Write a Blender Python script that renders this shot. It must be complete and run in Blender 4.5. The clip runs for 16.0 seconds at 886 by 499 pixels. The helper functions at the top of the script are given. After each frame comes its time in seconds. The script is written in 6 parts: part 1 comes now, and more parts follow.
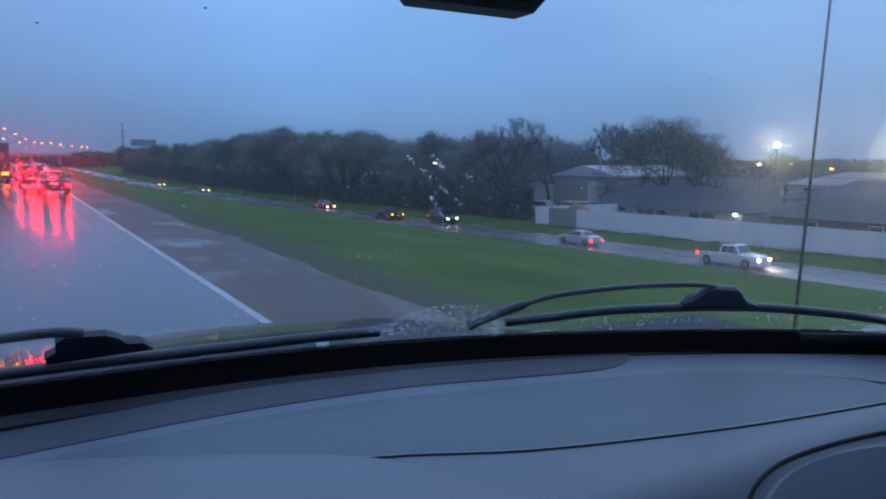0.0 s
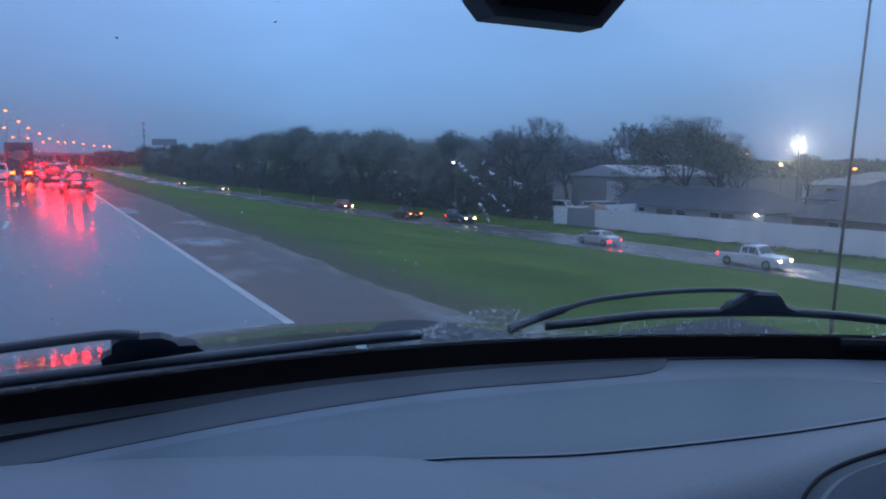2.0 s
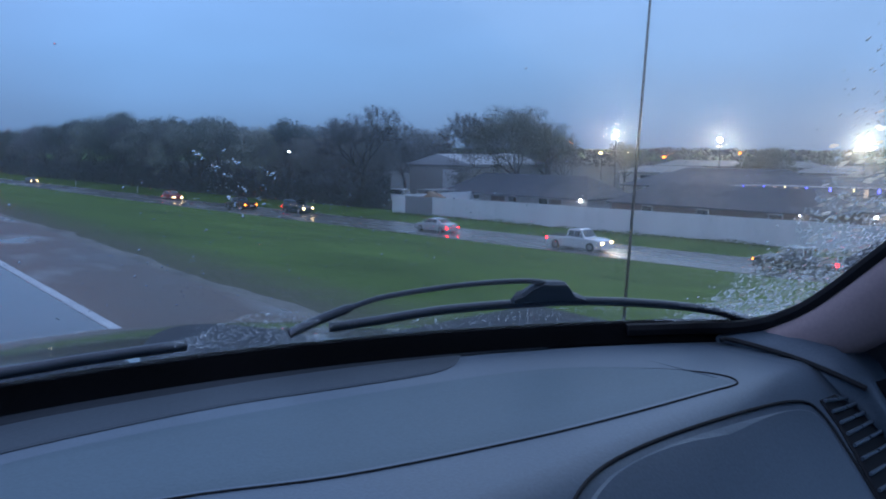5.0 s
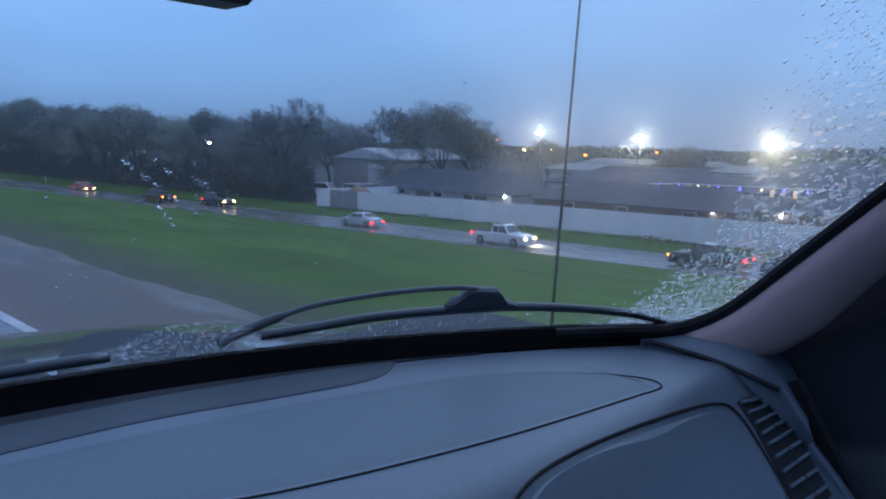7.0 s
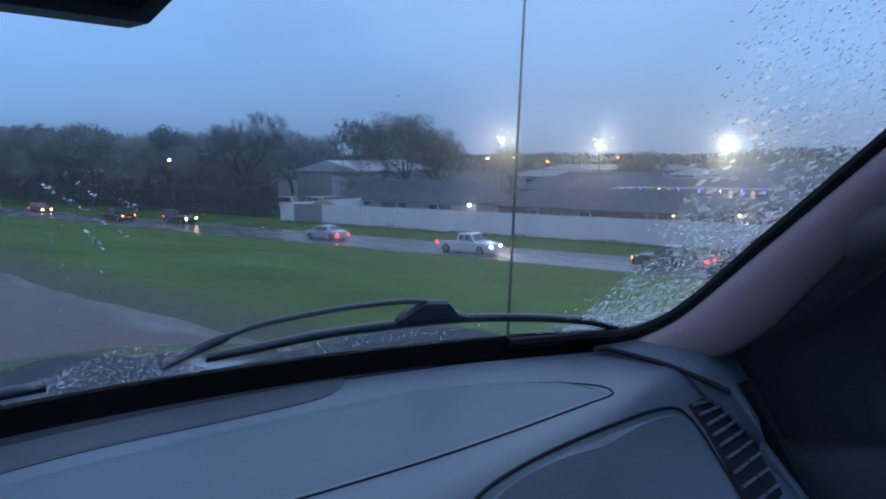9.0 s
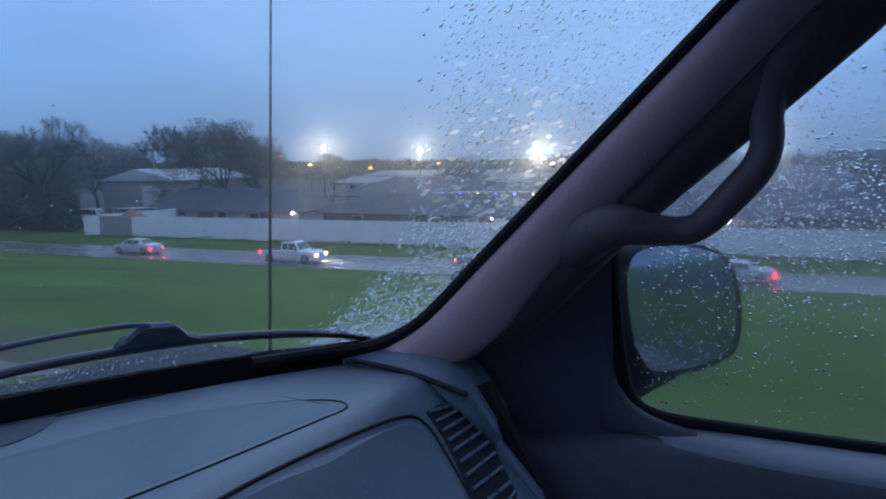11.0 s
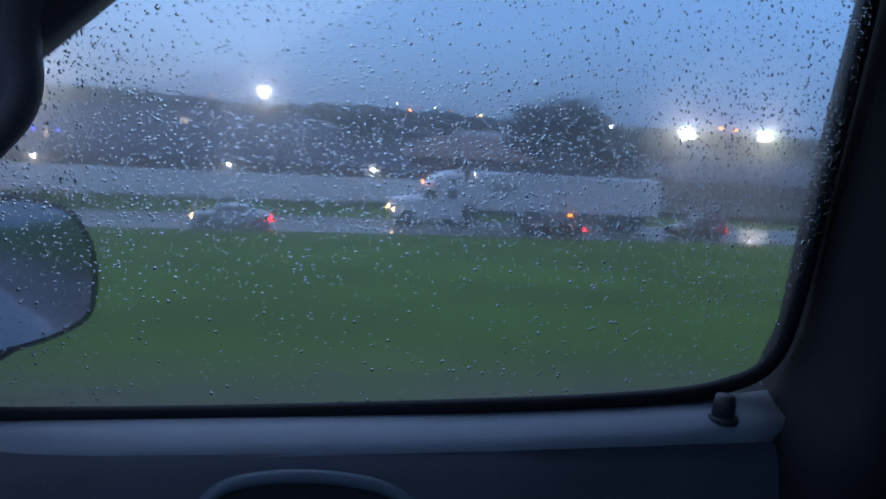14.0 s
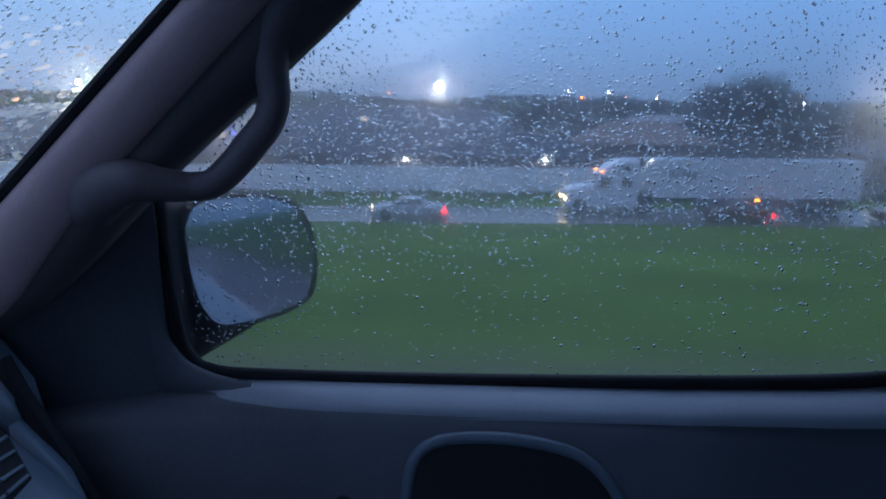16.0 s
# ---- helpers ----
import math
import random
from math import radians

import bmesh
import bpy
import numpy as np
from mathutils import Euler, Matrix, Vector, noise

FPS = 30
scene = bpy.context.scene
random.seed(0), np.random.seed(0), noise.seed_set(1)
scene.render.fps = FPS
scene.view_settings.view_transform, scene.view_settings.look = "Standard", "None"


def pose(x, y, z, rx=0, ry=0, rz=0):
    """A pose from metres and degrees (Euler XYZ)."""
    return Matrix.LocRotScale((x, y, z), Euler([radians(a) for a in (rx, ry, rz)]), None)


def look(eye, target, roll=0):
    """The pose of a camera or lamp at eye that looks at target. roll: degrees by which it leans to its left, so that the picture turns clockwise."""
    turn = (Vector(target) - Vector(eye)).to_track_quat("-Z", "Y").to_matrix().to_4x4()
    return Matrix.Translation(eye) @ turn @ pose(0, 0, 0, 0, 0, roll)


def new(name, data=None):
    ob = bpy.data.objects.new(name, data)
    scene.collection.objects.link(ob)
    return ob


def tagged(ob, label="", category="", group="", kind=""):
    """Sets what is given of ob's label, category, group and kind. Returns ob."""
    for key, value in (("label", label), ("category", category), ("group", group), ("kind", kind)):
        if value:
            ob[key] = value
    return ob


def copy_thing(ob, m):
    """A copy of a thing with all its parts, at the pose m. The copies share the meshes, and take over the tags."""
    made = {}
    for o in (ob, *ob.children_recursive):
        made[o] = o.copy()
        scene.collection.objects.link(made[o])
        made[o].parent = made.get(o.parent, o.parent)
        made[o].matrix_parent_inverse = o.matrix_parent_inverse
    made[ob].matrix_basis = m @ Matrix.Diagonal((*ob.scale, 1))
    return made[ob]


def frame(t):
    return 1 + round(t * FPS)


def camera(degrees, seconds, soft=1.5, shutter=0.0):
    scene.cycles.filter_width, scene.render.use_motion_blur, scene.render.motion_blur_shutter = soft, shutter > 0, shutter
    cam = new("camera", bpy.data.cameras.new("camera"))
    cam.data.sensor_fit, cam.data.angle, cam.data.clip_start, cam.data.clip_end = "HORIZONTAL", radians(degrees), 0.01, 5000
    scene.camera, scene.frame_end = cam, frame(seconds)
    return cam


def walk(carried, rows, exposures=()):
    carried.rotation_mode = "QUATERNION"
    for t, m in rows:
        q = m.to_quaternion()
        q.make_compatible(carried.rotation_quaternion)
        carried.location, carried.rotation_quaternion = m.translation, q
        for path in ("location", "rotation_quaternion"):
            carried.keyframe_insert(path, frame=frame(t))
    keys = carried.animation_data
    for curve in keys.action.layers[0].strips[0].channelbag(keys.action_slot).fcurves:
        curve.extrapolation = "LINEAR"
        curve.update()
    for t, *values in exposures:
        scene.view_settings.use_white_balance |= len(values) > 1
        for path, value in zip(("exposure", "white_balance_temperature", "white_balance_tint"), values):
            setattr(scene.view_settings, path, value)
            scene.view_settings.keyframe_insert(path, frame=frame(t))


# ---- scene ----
cam = camera(62.05, 16.0, soft=1.9)
walk(cam, [
    (0, look((-0.093, 0.073, 1.529), (4.839, 8.690, 0.341), 0.12)),
    (0.5, look((-0.097, 0.077, 1.531), (4.797, 8.705, 0.263), -0.15)),
    (1, look((-0.109, 0.080, 1.530), (4.689, 8.758, 0.240), -0.16)),
    (1.5, look((-0.110, 0.079, 1.534), (4.629, 8.796, 0.282), 0.12)),
    (2, look((-0.115, 0.078, 1.534), (4.607, 8.812, 0.339), 0.17)),
    (2.5, look((-0.116, 0.079, 1.531), (4.598, 8.820, 0.364), -0.02)),
    (3, look((-0.116, 0.079, 1.534), (4.642, 8.798, 0.374), -0.28)),
    (3.5, look((-0.110, 0.080, 1.532), (4.793, 8.712, 0.333), -0.12)),
    (4, look((-0.083, 0.080, 1.522), (5.409, 8.333, 0.202), -0.29)),
    (4.5, look((-0.044, 0.081, 1.533), (6.137, 7.823, 0.171), -0.35)),
    (5, look((-0.042, 0.093, 1.533), (6.445, 7.586, 0.197), 0.15)),
    (7.5, look((-0.048, 0.099, 1.545), (7.277, 6.764, 0.159), 0.68)),
    (8, look((-0.042, 0.099, 1.543), (7.354, 6.702, 0.234), -0.18)),
    (10.5, look((0.003, 0.054, 1.551), (8.255, 5.591, 0.434), 0.24)),
    (11, look((0.027, 0.030, 1.549), (8.866, 4.552, 0.354), -0.83)),
    (11.5, look((0.056, -0.035, 1.560), (9.514, 2.940, 0.259), -1.34)),
    (12, look((0.115, -0.117, 1.588), (9.941, 1.183, 0.258), -1.50)),
    (12.5, look((0.117, -0.138, 1.584), (10.002, 0.390, 0.165), -0.53)),
    (13, look((0.122, -0.133, 1.577), (9.997, 0.172, 0.029), 0.64)),
    (13.5, look((0.137, -0.159, 1.595), (9.930, -1.287, -0.089), 1.27)),
    (14, look((0.140, -0.122, 1.556), (9.810, -1.943, -0.225), 3.92)),
    (14.5, look((0.129, -0.129, 1.571), (9.847, -1.401, -0.416), 2.22)),
    (15, look((0.115, -0.127, 1.570), (9.860, -1.109, -0.449), 2.15)),
    (15.5, look((0.107, -0.120, 1.564), (9.873, -0.811, -0.473), 2.25)),
    (16, look((0.080, -0.101, 1.561), (9.865, 0.388, -0.444), 0.84)),
], exposures=[(0.0, 0.06), (3.5, 0.08), (4.5, 0.15), (7.5, 0.21), (8.0, 0.19), (10.5, 0.22), (11.0, 0.17), (11.5, 0.06), (12.0, 0.03), (12.5, 0.11), (13.0, 0.12), (13.5, 0.22), (14.0, 0.19), (14.5, 0.26), (16.0, 0.30)])

# ---------- light ----------
world = bpy.data.worlds.new("dusk_sky")
scene.world = world
world.use_nodes = True
wn, wl = world.node_tree.nodes, world.node_tree.links
for n_ in list(wn):
    wn.remove(n_)
w_out = wn.new("ShaderNodeOutputWorld")
w_bg = wn.new("ShaderNodeBackground")
w_sky = wn.new("ShaderNodeTexSky")
w_sky.sky_type = "NISHITA"
w_sky.sun_disc = False
w_sky.sun_elevation = radians(35)
w_sky.sun_rotation = radians(70)
w_sky.air_density, w_sky.dust_density, w_sky.ozone_density = 1.6, 1.0, 5.0
w_tc = wn.new("ShaderNodeTexCoord")
w_sep = wn.new("ShaderNodeSeparateXYZ")
w_ramp = wn.new("ShaderNodeValToRGB")
w_ramp.color_ramp.elements[0].position = 0.0
w_ramp.color_ramp.elements[0].color = (0.085, 0.190, 0.390, 1)
w_ramp.color_ramp.elements[1].position = 0.30
w_ramp.color_ramp.elements[1].color = (0.203, 0.385, 0.785, 1)
for pos_, col_ in ((0.035, (0.090, 0.208, 0.440, 1)), (0.12, (0.128, 0.288, 0.605, 1)), (1.0, (0.40, 0.60, 1.04, 1))):
    el_ = w_ramp.color_ramp.elements.new(pos_)
    el_.color = col_
w_noise = wn.new("ShaderNodeTexNoise")
w_noise.inputs["Scale"].default_value = 2.2
w_noise.inputs["Detail"].default_value = 5
w_map = wn.new("ShaderNodeMapping")
w_map.inputs["Scale"].default_value = (1, 1, 4)
w_mr = wn.new("ShaderNodeMapRange")
w_mr.inputs["From Min"].default_value, w_mr.inputs["From Max"].default_value = 0.3, 0.7
w_mr.inputs["To Min"].default_value, w_mr.inputs["To Max"].default_value = 0.90, 1.10
w_mul = wn.new("ShaderNodeVectorMath")
w_mul.operation = "SCALE"
w_mix = wn.new("ShaderNodeMix")
w_mix.data_type = "RGBA"
w_mix.inputs[0].default_value = 0.006
wl.new(w_tc.outputs["Generated"], w_sep.inputs[0])
wl.new(w_sep.outputs["Z"], w_ramp.inputs[0])
wl.new(w_tc.outputs["Generated"], w_map.inputs[0])
wl.new(w_map.outputs[0], w_noise.inputs["Vector"])
wl.new(w_noise.outputs["Fac"], w_mr.inputs["Value"])
wl.new(w_ramp.outputs[0], w_mul.inputs[0])
w_half = wn.new("ShaderNodeMath")
w_half.operation = "MULTIPLY_ADD"
w_half.inputs[1].default_value, w_half.inputs[2].default_value = 0.5, 0.5
wl.new(w_sep.outputs["X"], w_half.inputs[0])
w_side = wn.new("ShaderNodeValToRGB")
w_side.color_ramp.elements[0].position, w_side.color_ramp.elements[0].color = 0.48, (0.93, 0.775, 0.76, 1)
w_side.color_ramp.elements[1].position, w_side.color_ramp.elements[1].color = 1.0, (0.90, 0.90, 0.90, 1)
for pos_, col_ in ((0.66, (1.04, 0.99, 0.98, 1)), (0.86, (0.92, 0.91, 0.91, 1)), (0.96, (0.81, 0.81, 0.82, 1))):
    w_side.color_ramp.elements.new(pos_).color = col_
wl.new(w_half.outputs[0], w_side.inputs[0])
w_two = wn.new("ShaderNodeVectorMath")
w_two.operation = "MULTIPLY"
wl.new(w_mr.outputs[0], w_mul.inputs["Scale"])
wl.new(w_mul.outputs[0], w_two.inputs[0])
wl.new(w_side.outputs[0], w_two.inputs[1])
wl.new(w_two.outputs[0], w_mix.inputs[6])
wl.new(w_sky.outputs[0], w_mix.inputs[7])
wl.new(w_mix.outputs[2], w_bg.inputs[0])
w_bg.inputs[1].default_value = 1.27
wl.new(w_bg.outputs[0], w_out.inputs[0])

sun = new("sun", bpy.data.lights.new("sun", "SUN"))
sun.data.energy, sun.data.angle, sun.data.color = 0.25, radians(70), (0.80, 0.90, 1.0)
sun.matrix_world = look((47, 17, 35), (0, 0, 0))

# ---------- materials ----------


def nodes_of(name):
    m = bpy.data.materials.new(name)
    m.use_nodes = True
    nt = m.node_tree
    return m, nt, nt.nodes, nt.links, nt.nodes["Principled BSDF"]


def surface(name, dark, light, rough=0.6, metal=0.0, scale=8.0, fine=90.0, bump=0.1, bump_dist=0.002, rough_var=0.1, spec=0.5, obj=True, per_object=0.0, coat=0.0, stretch=(1, 1, 1), relief=None, wet=None):
    """A procedural surface: two scales of noise in the colour, roughness that varies, and fine relief."""
    m, nt, n, l, b = nodes_of(name)
    tc = n.new("ShaderNodeTexCoord")
    mp = n.new("ShaderNodeMapping")
    mp.inputs["Scale"].default_value = stretch
    l.new(tc.outputs["Object"], mp.inputs[0])
    a = n.new("ShaderNodeTexNoise")
    a.inputs["Scale"].default_value, a.inputs["Detail"].default_value = scale, 4
    c = n.new("ShaderNodeTexNoise")
    c.inputs["Scale"].default_value, c.inputs["Detail"].default_value = fine, 3
    l.new(mp.outputs[0], a.inputs["Vector"])
    l.new(mp.outputs[0], c.inputs["Vector"])
    mx = n.new("ShaderNodeMath")
    mx.operation = "MULTIPLY_ADD"
    mx.inputs[1].default_value, mx.inputs[2].default_value = 0.35, 0.0
    l.new(c.outputs["Fac"], mx.inputs[0])
    ad = n.new("ShaderNodeMath")
    ad.operation = "MULTIPLY_ADD"
    ad.inputs[1].default_value = 0.65
    l.new(a.outputs["Fac"], ad.inputs[0])
    l.new(mx.outputs[0], ad.inputs[2])
    rp = n.new("ShaderNodeValToRGB")
    rp.color_ramp.elements[0].position, rp.color_ramp.elements[1].position = 0.32, 0.68
    rp.color_ramp.elements[0].color, rp.color_ramp.elements[1].color = (*dark, 1), (*light, 1)
    l.new(ad.outputs[0], rp.inputs[0])
    col = rp.outputs[0]
    if per_object:
        oi = n.new("ShaderNodeObjectInfo")
        hs = n.new("ShaderNodeHueSaturation")
        mr = n.new("ShaderNodeMapRange")
        mr.inputs["To Min"].default_value, mr.inputs["To Max"].default_value = 1 - per_object, 1 + per_object
        l.new(oi.outputs["Random"], mr.inputs["Value"])
        l.new(mr.outputs[0], hs.inputs["Value"])
        l.new(col, hs.inputs["Color"])
        col = hs.outputs[0]
    l.new(col, b.inputs["Base Color"])
    rr = n.new("ShaderNodeMapRange")
    rr.inputs["To Min"].default_value, rr.inputs["To Max"].default_value = max(0.02, rough - rough_var), min(1, rough + rough_var)
    l.new(a.outputs["Fac"], rr.inputs["Value"])
    l.new(rr.outputs[0], b.inputs["Roughness"])
    b.inputs["Metallic"].default_value = metal
    b.inputs["Specular IOR Level"].default_value = spec
    b.inputs["Coat Weight"].default_value = coat
    b.inputs["Coat Roughness"].default_value = 0.05
    if bump:
        bp = n.new("ShaderNodeBump")
        bp.inputs["Strength"].default_value, bp.inputs["Distance"].default_value = bump, bump_dist
        if relief:
            m2 = n.new("ShaderNodeMapping")
            m2.inputs["Scale"].default_value = relief
            l.new(tc.outputs["Object"], m2.inputs[0])
            e = n.new("ShaderNodeTexNoise")
            e.inputs["Scale"].default_value, e.inputs["Detail"].default_value = 1.0, 4
            l.new(m2.outputs[0], e.inputs["Vector"])
            l.new(e.outputs["Fac"], bp.inputs["Height"])
        else:
            l.new(c.outputs["Fac"], bp.inputs["Height"])
        l.new(bp.outputs[0], b.inputs["Normal"])
    if wet:
        w = n.new("ShaderNodeTexNoise")
        w.inputs["Scale"].default_value, w.inputs["Detail"].default_value = wet, 3
        l.new(mp.outputs[0], w.inputs["Vector"])
        wr = n.new("ShaderNodeMapRange")
        wr.inputs["From Min"].default_value, wr.inputs["From Max"].default_value = 0.56, 0.66
        l.new(w.outputs["Fac"], wr.inputs["Value"])
        wm = n.new("ShaderNodeMix")
        l.new(wr.outputs[0], wm.inputs[0])
        l.new(rr.outputs[0], wm.inputs[2])
        wm.inputs[3].default_value = 0.16
        l.new(wm.outputs[0], b.inputs["Roughness"])
    return m


def glow(name, color, strength):
    m, nt, n, l, b = nodes_of(name)
    b.inputs["Base Color"].default_value = (*[min(1, c * 0.8 + 0.05) for c in color], 1)
    b.inputs["Roughness"].default_value = 0.25
    b.inputs["Emission Color"].default_value = (*color, 1)
    b.inputs["Emission Strength"].default_value = strength
    return m


def pane_material(name, tint, gloss, haze=()):
    """Thin clear glass: lets light straight through and mirrors a little more at a grazing angle.
    haze: pairs of (share, bend) of a wet film that spreads light a little to either side."""
    m, nt, n, l, b = nodes_of(name)
    n.remove(b)
    out = n["Material Output"]
    tr = n.new("ShaderNodeBsdfTransparent")
    tr.inputs[0].default_value = (*tint, 1)
    gl = n.new("ShaderNodeBsdfGlossy")
    gl.inputs["Roughness"].default_value = 0.03
    fr = n.new("ShaderNodeFresnel")
    fr.inputs[0].default_value = 1.3
    mu = n.new("ShaderNodeMath")
    mu.operation = "MULTIPLY"
    mu.inputs[1].default_value = gloss
    l.new(fr.outputs[0], mu.inputs[0])
    base = tr.outputs[0]
    for share, bend in haze:
        for ior in (1 + bend, 1 / (1 + bend)):
            rf = n.new("ShaderNodeBsdfRefraction")
            rf.inputs["Color"].default_value = (*tint, 1)
            rf.inputs["Roughness"].default_value = 1.0
            rf.inputs["IOR"].default_value = ior
            m2 = n.new("ShaderNodeMixShader")
            m2.inputs[0].default_value = share / 2
            l.new(base, m2.inputs[1])
            l.new(rf.outputs[0], m2.inputs[2])
            base = m2.outputs[0]
    mix = n.new("ShaderNodeMixShader")
    l.new(mu.outputs[0], mix.inputs[0])
    l.new(base, mix.inputs[1])
    l.new(gl.outputs[0], mix.inputs[2])
    l.new(mix.outputs[0], out.inputs[0])
    return m


def water_material(name):
    m, nt, n, l, b = nodes_of(name)
    b.inputs["Base Color"].default_value = (1, 1, 1, 1)
    b.inputs["Transmission Weight"].default_value = 1
    b.inputs["IOR"].default_value = 1.33
    b.inputs["Roughness"].default_value = 0.02
    return m


M = {}
M["dash"] = surface("dash_vinyl", (0.090, 0.122, 0.154), (0.140, 0.184, 0.228), rough=0.40, rough_var=0.16, scale=6, fine=420, bump=0.25, bump_dist=0.0006)
M["pad"] = surface("dash_pad_vinyl", (0.076, 0.118, 0.142), (0.112, 0.166, 0.198), rough=0.50, rough_var=0.12, scale=4, fine=420, bump=0.25, bump_dist=0.0006)
# paler copy of the dash vinyl: skylight on the pad is in its colour
M["skylitpad"] = surface("middle_pad_skylit_vinyl", (0.135, 0.166, 0.195), (0.185, 0.222, 0.255), rough=0.48, rough_var=0.14, scale=4, fine=420, bump=0.25, bump_dist=0.0006)
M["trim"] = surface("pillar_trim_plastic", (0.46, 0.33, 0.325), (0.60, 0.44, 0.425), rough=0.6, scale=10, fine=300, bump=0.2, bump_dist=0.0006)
M["darktrim"] = surface("dark_trim_plastic", (0.022, 0.023, 0.029), (0.045, 0.046, 0.053), rough=0.55, scale=9, fine=300, bump=0.2, bump_dist=0.0006)
M["handle"] = surface("grab_handle_plastic", (0.100, 0.084, 0.090), (0.165, 0.140, 0.146), rough=0.5, scale=9, fine=300, bump=0.2, bump_dist=0.0006)
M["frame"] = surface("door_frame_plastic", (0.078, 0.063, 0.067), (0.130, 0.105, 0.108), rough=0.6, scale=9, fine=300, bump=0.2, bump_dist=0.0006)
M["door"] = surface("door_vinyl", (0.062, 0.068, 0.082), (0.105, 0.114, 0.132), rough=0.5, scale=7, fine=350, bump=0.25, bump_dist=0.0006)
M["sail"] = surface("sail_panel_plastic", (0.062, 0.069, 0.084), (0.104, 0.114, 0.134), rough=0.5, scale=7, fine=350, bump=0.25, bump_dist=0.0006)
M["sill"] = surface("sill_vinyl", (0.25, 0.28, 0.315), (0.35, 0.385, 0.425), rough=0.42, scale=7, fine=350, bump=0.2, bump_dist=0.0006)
M["rubber"] = surface("black_rubber", (0.006, 0.006, 0.008), (0.015, 0.015, 0.017), rough=0.65, scale=20, fine=250, bump=0.15, bump_dist=0.0005, spec=0.2)
M["frit"] = surface("black_glass_border", (0.0035, 0.0035, 0.004), (0.006, 0.006, 0.007), rough=0.9, scale=20, fine=250, bump=0, spec=0.05)
M["cowl"] = surface("cowl_black_plastic", (0.020, 0.026, 0.034), (0.042, 0.052, 0.066), rough=0.7, scale=14, fine=180, bump=0.2, bump_dist=0.001, spec=0.12)
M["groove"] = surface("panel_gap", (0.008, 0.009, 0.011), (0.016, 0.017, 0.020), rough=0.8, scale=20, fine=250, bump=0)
M["cloth"] = surface("roof_lining_cloth", (0.16, 0.16, 0.17), (0.24, 0.24, 0.25), rough=0.95, scale=15, fine=500, bump=0.3, bump_dist=0.001)
M["hood"] = surface("hood_paint", (0.10, 0.105, 0.085), (0.14, 0.145, 0.12), rough=0.10, rough_var=0.05, scale=5, fine=200, bump=0.03, bump_dist=0.001, coat=0.8)
M["wiper"] = surface("wiper_black", (0.020, 0.028, 0.040), (0.048, 0.062, 0.084), rough=0.35, scale=30, fine=300, bump=0.1, bump_dist=0.0005)
M["chrome"] = surface("chrome", (0.6, 0.6, 0.62), (0.8, 0.8, 0.82), rough=0.08, metal=1.0, bump=0)
M["mirror"] = surface("mirror_glass", (0.36, 0.39, 0.43), (0.50, 0.53, 0.57), rough=0.045, rough_var=0.025, metal=1.0, scale=30, fine=120, bump=0.05, bump_dist=0.0005)
M["glass"] = pane_material("windscreen_glass", (0.95, 0.98, 0.98), 0.04, ((0.05, 0.008), (0.07, 0.03), (0.15, 0.09)))
M["sideglass"] = pane_material("side_window_glass", (0.81, 0.85, 0.90), 0.07, ((0.30, 0.0045), (0.14, 0.02), (0.24, 0.09)))
M["film"] = pane_material("rain_film", (0.97, 0.98, 0.99), 0.03, ((0.24, 0.025), (0.32, 0.10)))
M["tint"] = pane_material("blue_shade_band", (0.18, 0.52, 0.80), 0.5)
M["water"] = water_material("rain_water")
M["asphalt"] = surface("wet_asphalt", (0.052, 0.048, 0.052), (0.115, 0.106, 0.110), rough=0.13, rough_var=0.08, scale=0.9, fine=30, bump=0.5, bump_dist=0.012, spec=0.42, stretch=(1, 0.15, 1), relief=(0.8, 5.0, 1.0))
M["shoulder"] = surface("worn_shoulder_asphalt", (0.050, 0.036, 0.030), (0.165, 0.122, 0.102), rough=0.58, rough_var=0.36, scale=0.55, fine=25, bump=0.16, bump_dist=0.012, spec=0.34, wet=0.4, stretch=(1, 0.4, 1))
M["gravel"] = surface("gravel_edge", (0.066, 0.063, 0.053), (0.23, 0.218, 0.195), rough=0.75, scale=0.9, fine=18, bump=0.4, bump_dist=0.03)
M["paint"] = surface("road_paint", (0.34, 0.35, 0.36), (0.60, 0.61, 0.62), rough=0.4, scale=2, fine=25, bump=0.05, bump_dist=0.003)
M["grass"] = surface("wet_grass", (0.050, 0.081, 0.017), (0.136, 0.198, 0.044), rough=0.9, scale=0.22, fine=7, bump=0.6, bump_dist=0.06, spec=0.06)
M["frontage"] = surface("wet_frontage_asphalt", (0.125, 0.120, 0.120), (0.190, 0.183, 0.180), rough=0.27, rough_var=0.12, scale=0.3, fine=12, bump=0.05, bump_dist=0.02, spec=0.6, stretch=(1, 0.2, 1))
M["far"] = surface("distant_ground", (0.024, 0.026, 0.024), (0.05, 0.05, 0.046), rough=0.9, scale=0.03, fine=0.5, bump=0)
M["fence"] = surface("pale_fence_metal", (0.66, 0.70, 0.72), (0.81, 0.85, 0.86), rough=0.45, scale=0.6, fine=9, bump=0.05, bump_dist=0.01, per_object=0.04, stretch=(1, 1, 0.3))
M["fencegate"] = surface("grey_gate_metal", (0.20, 0.22, 0.24), (0.28, 0.30, 0.32), rough=0.5, scale=0.6, fine=9, bump=0.05)
M["bark"] = surface("bark", (0.070, 0.066, 0.062), (0.14, 0.132, 0.122), rough=0.9, scale=3, fine=30, bump=0.4, bump_dist=0.02)
M["twig"] = surface("twigs", (0.120, 0.117, 0.114), (0.24, 0.232, 0.220), rough=0.9, scale=0.8, fine=12, bump=0, per_object=0.25)
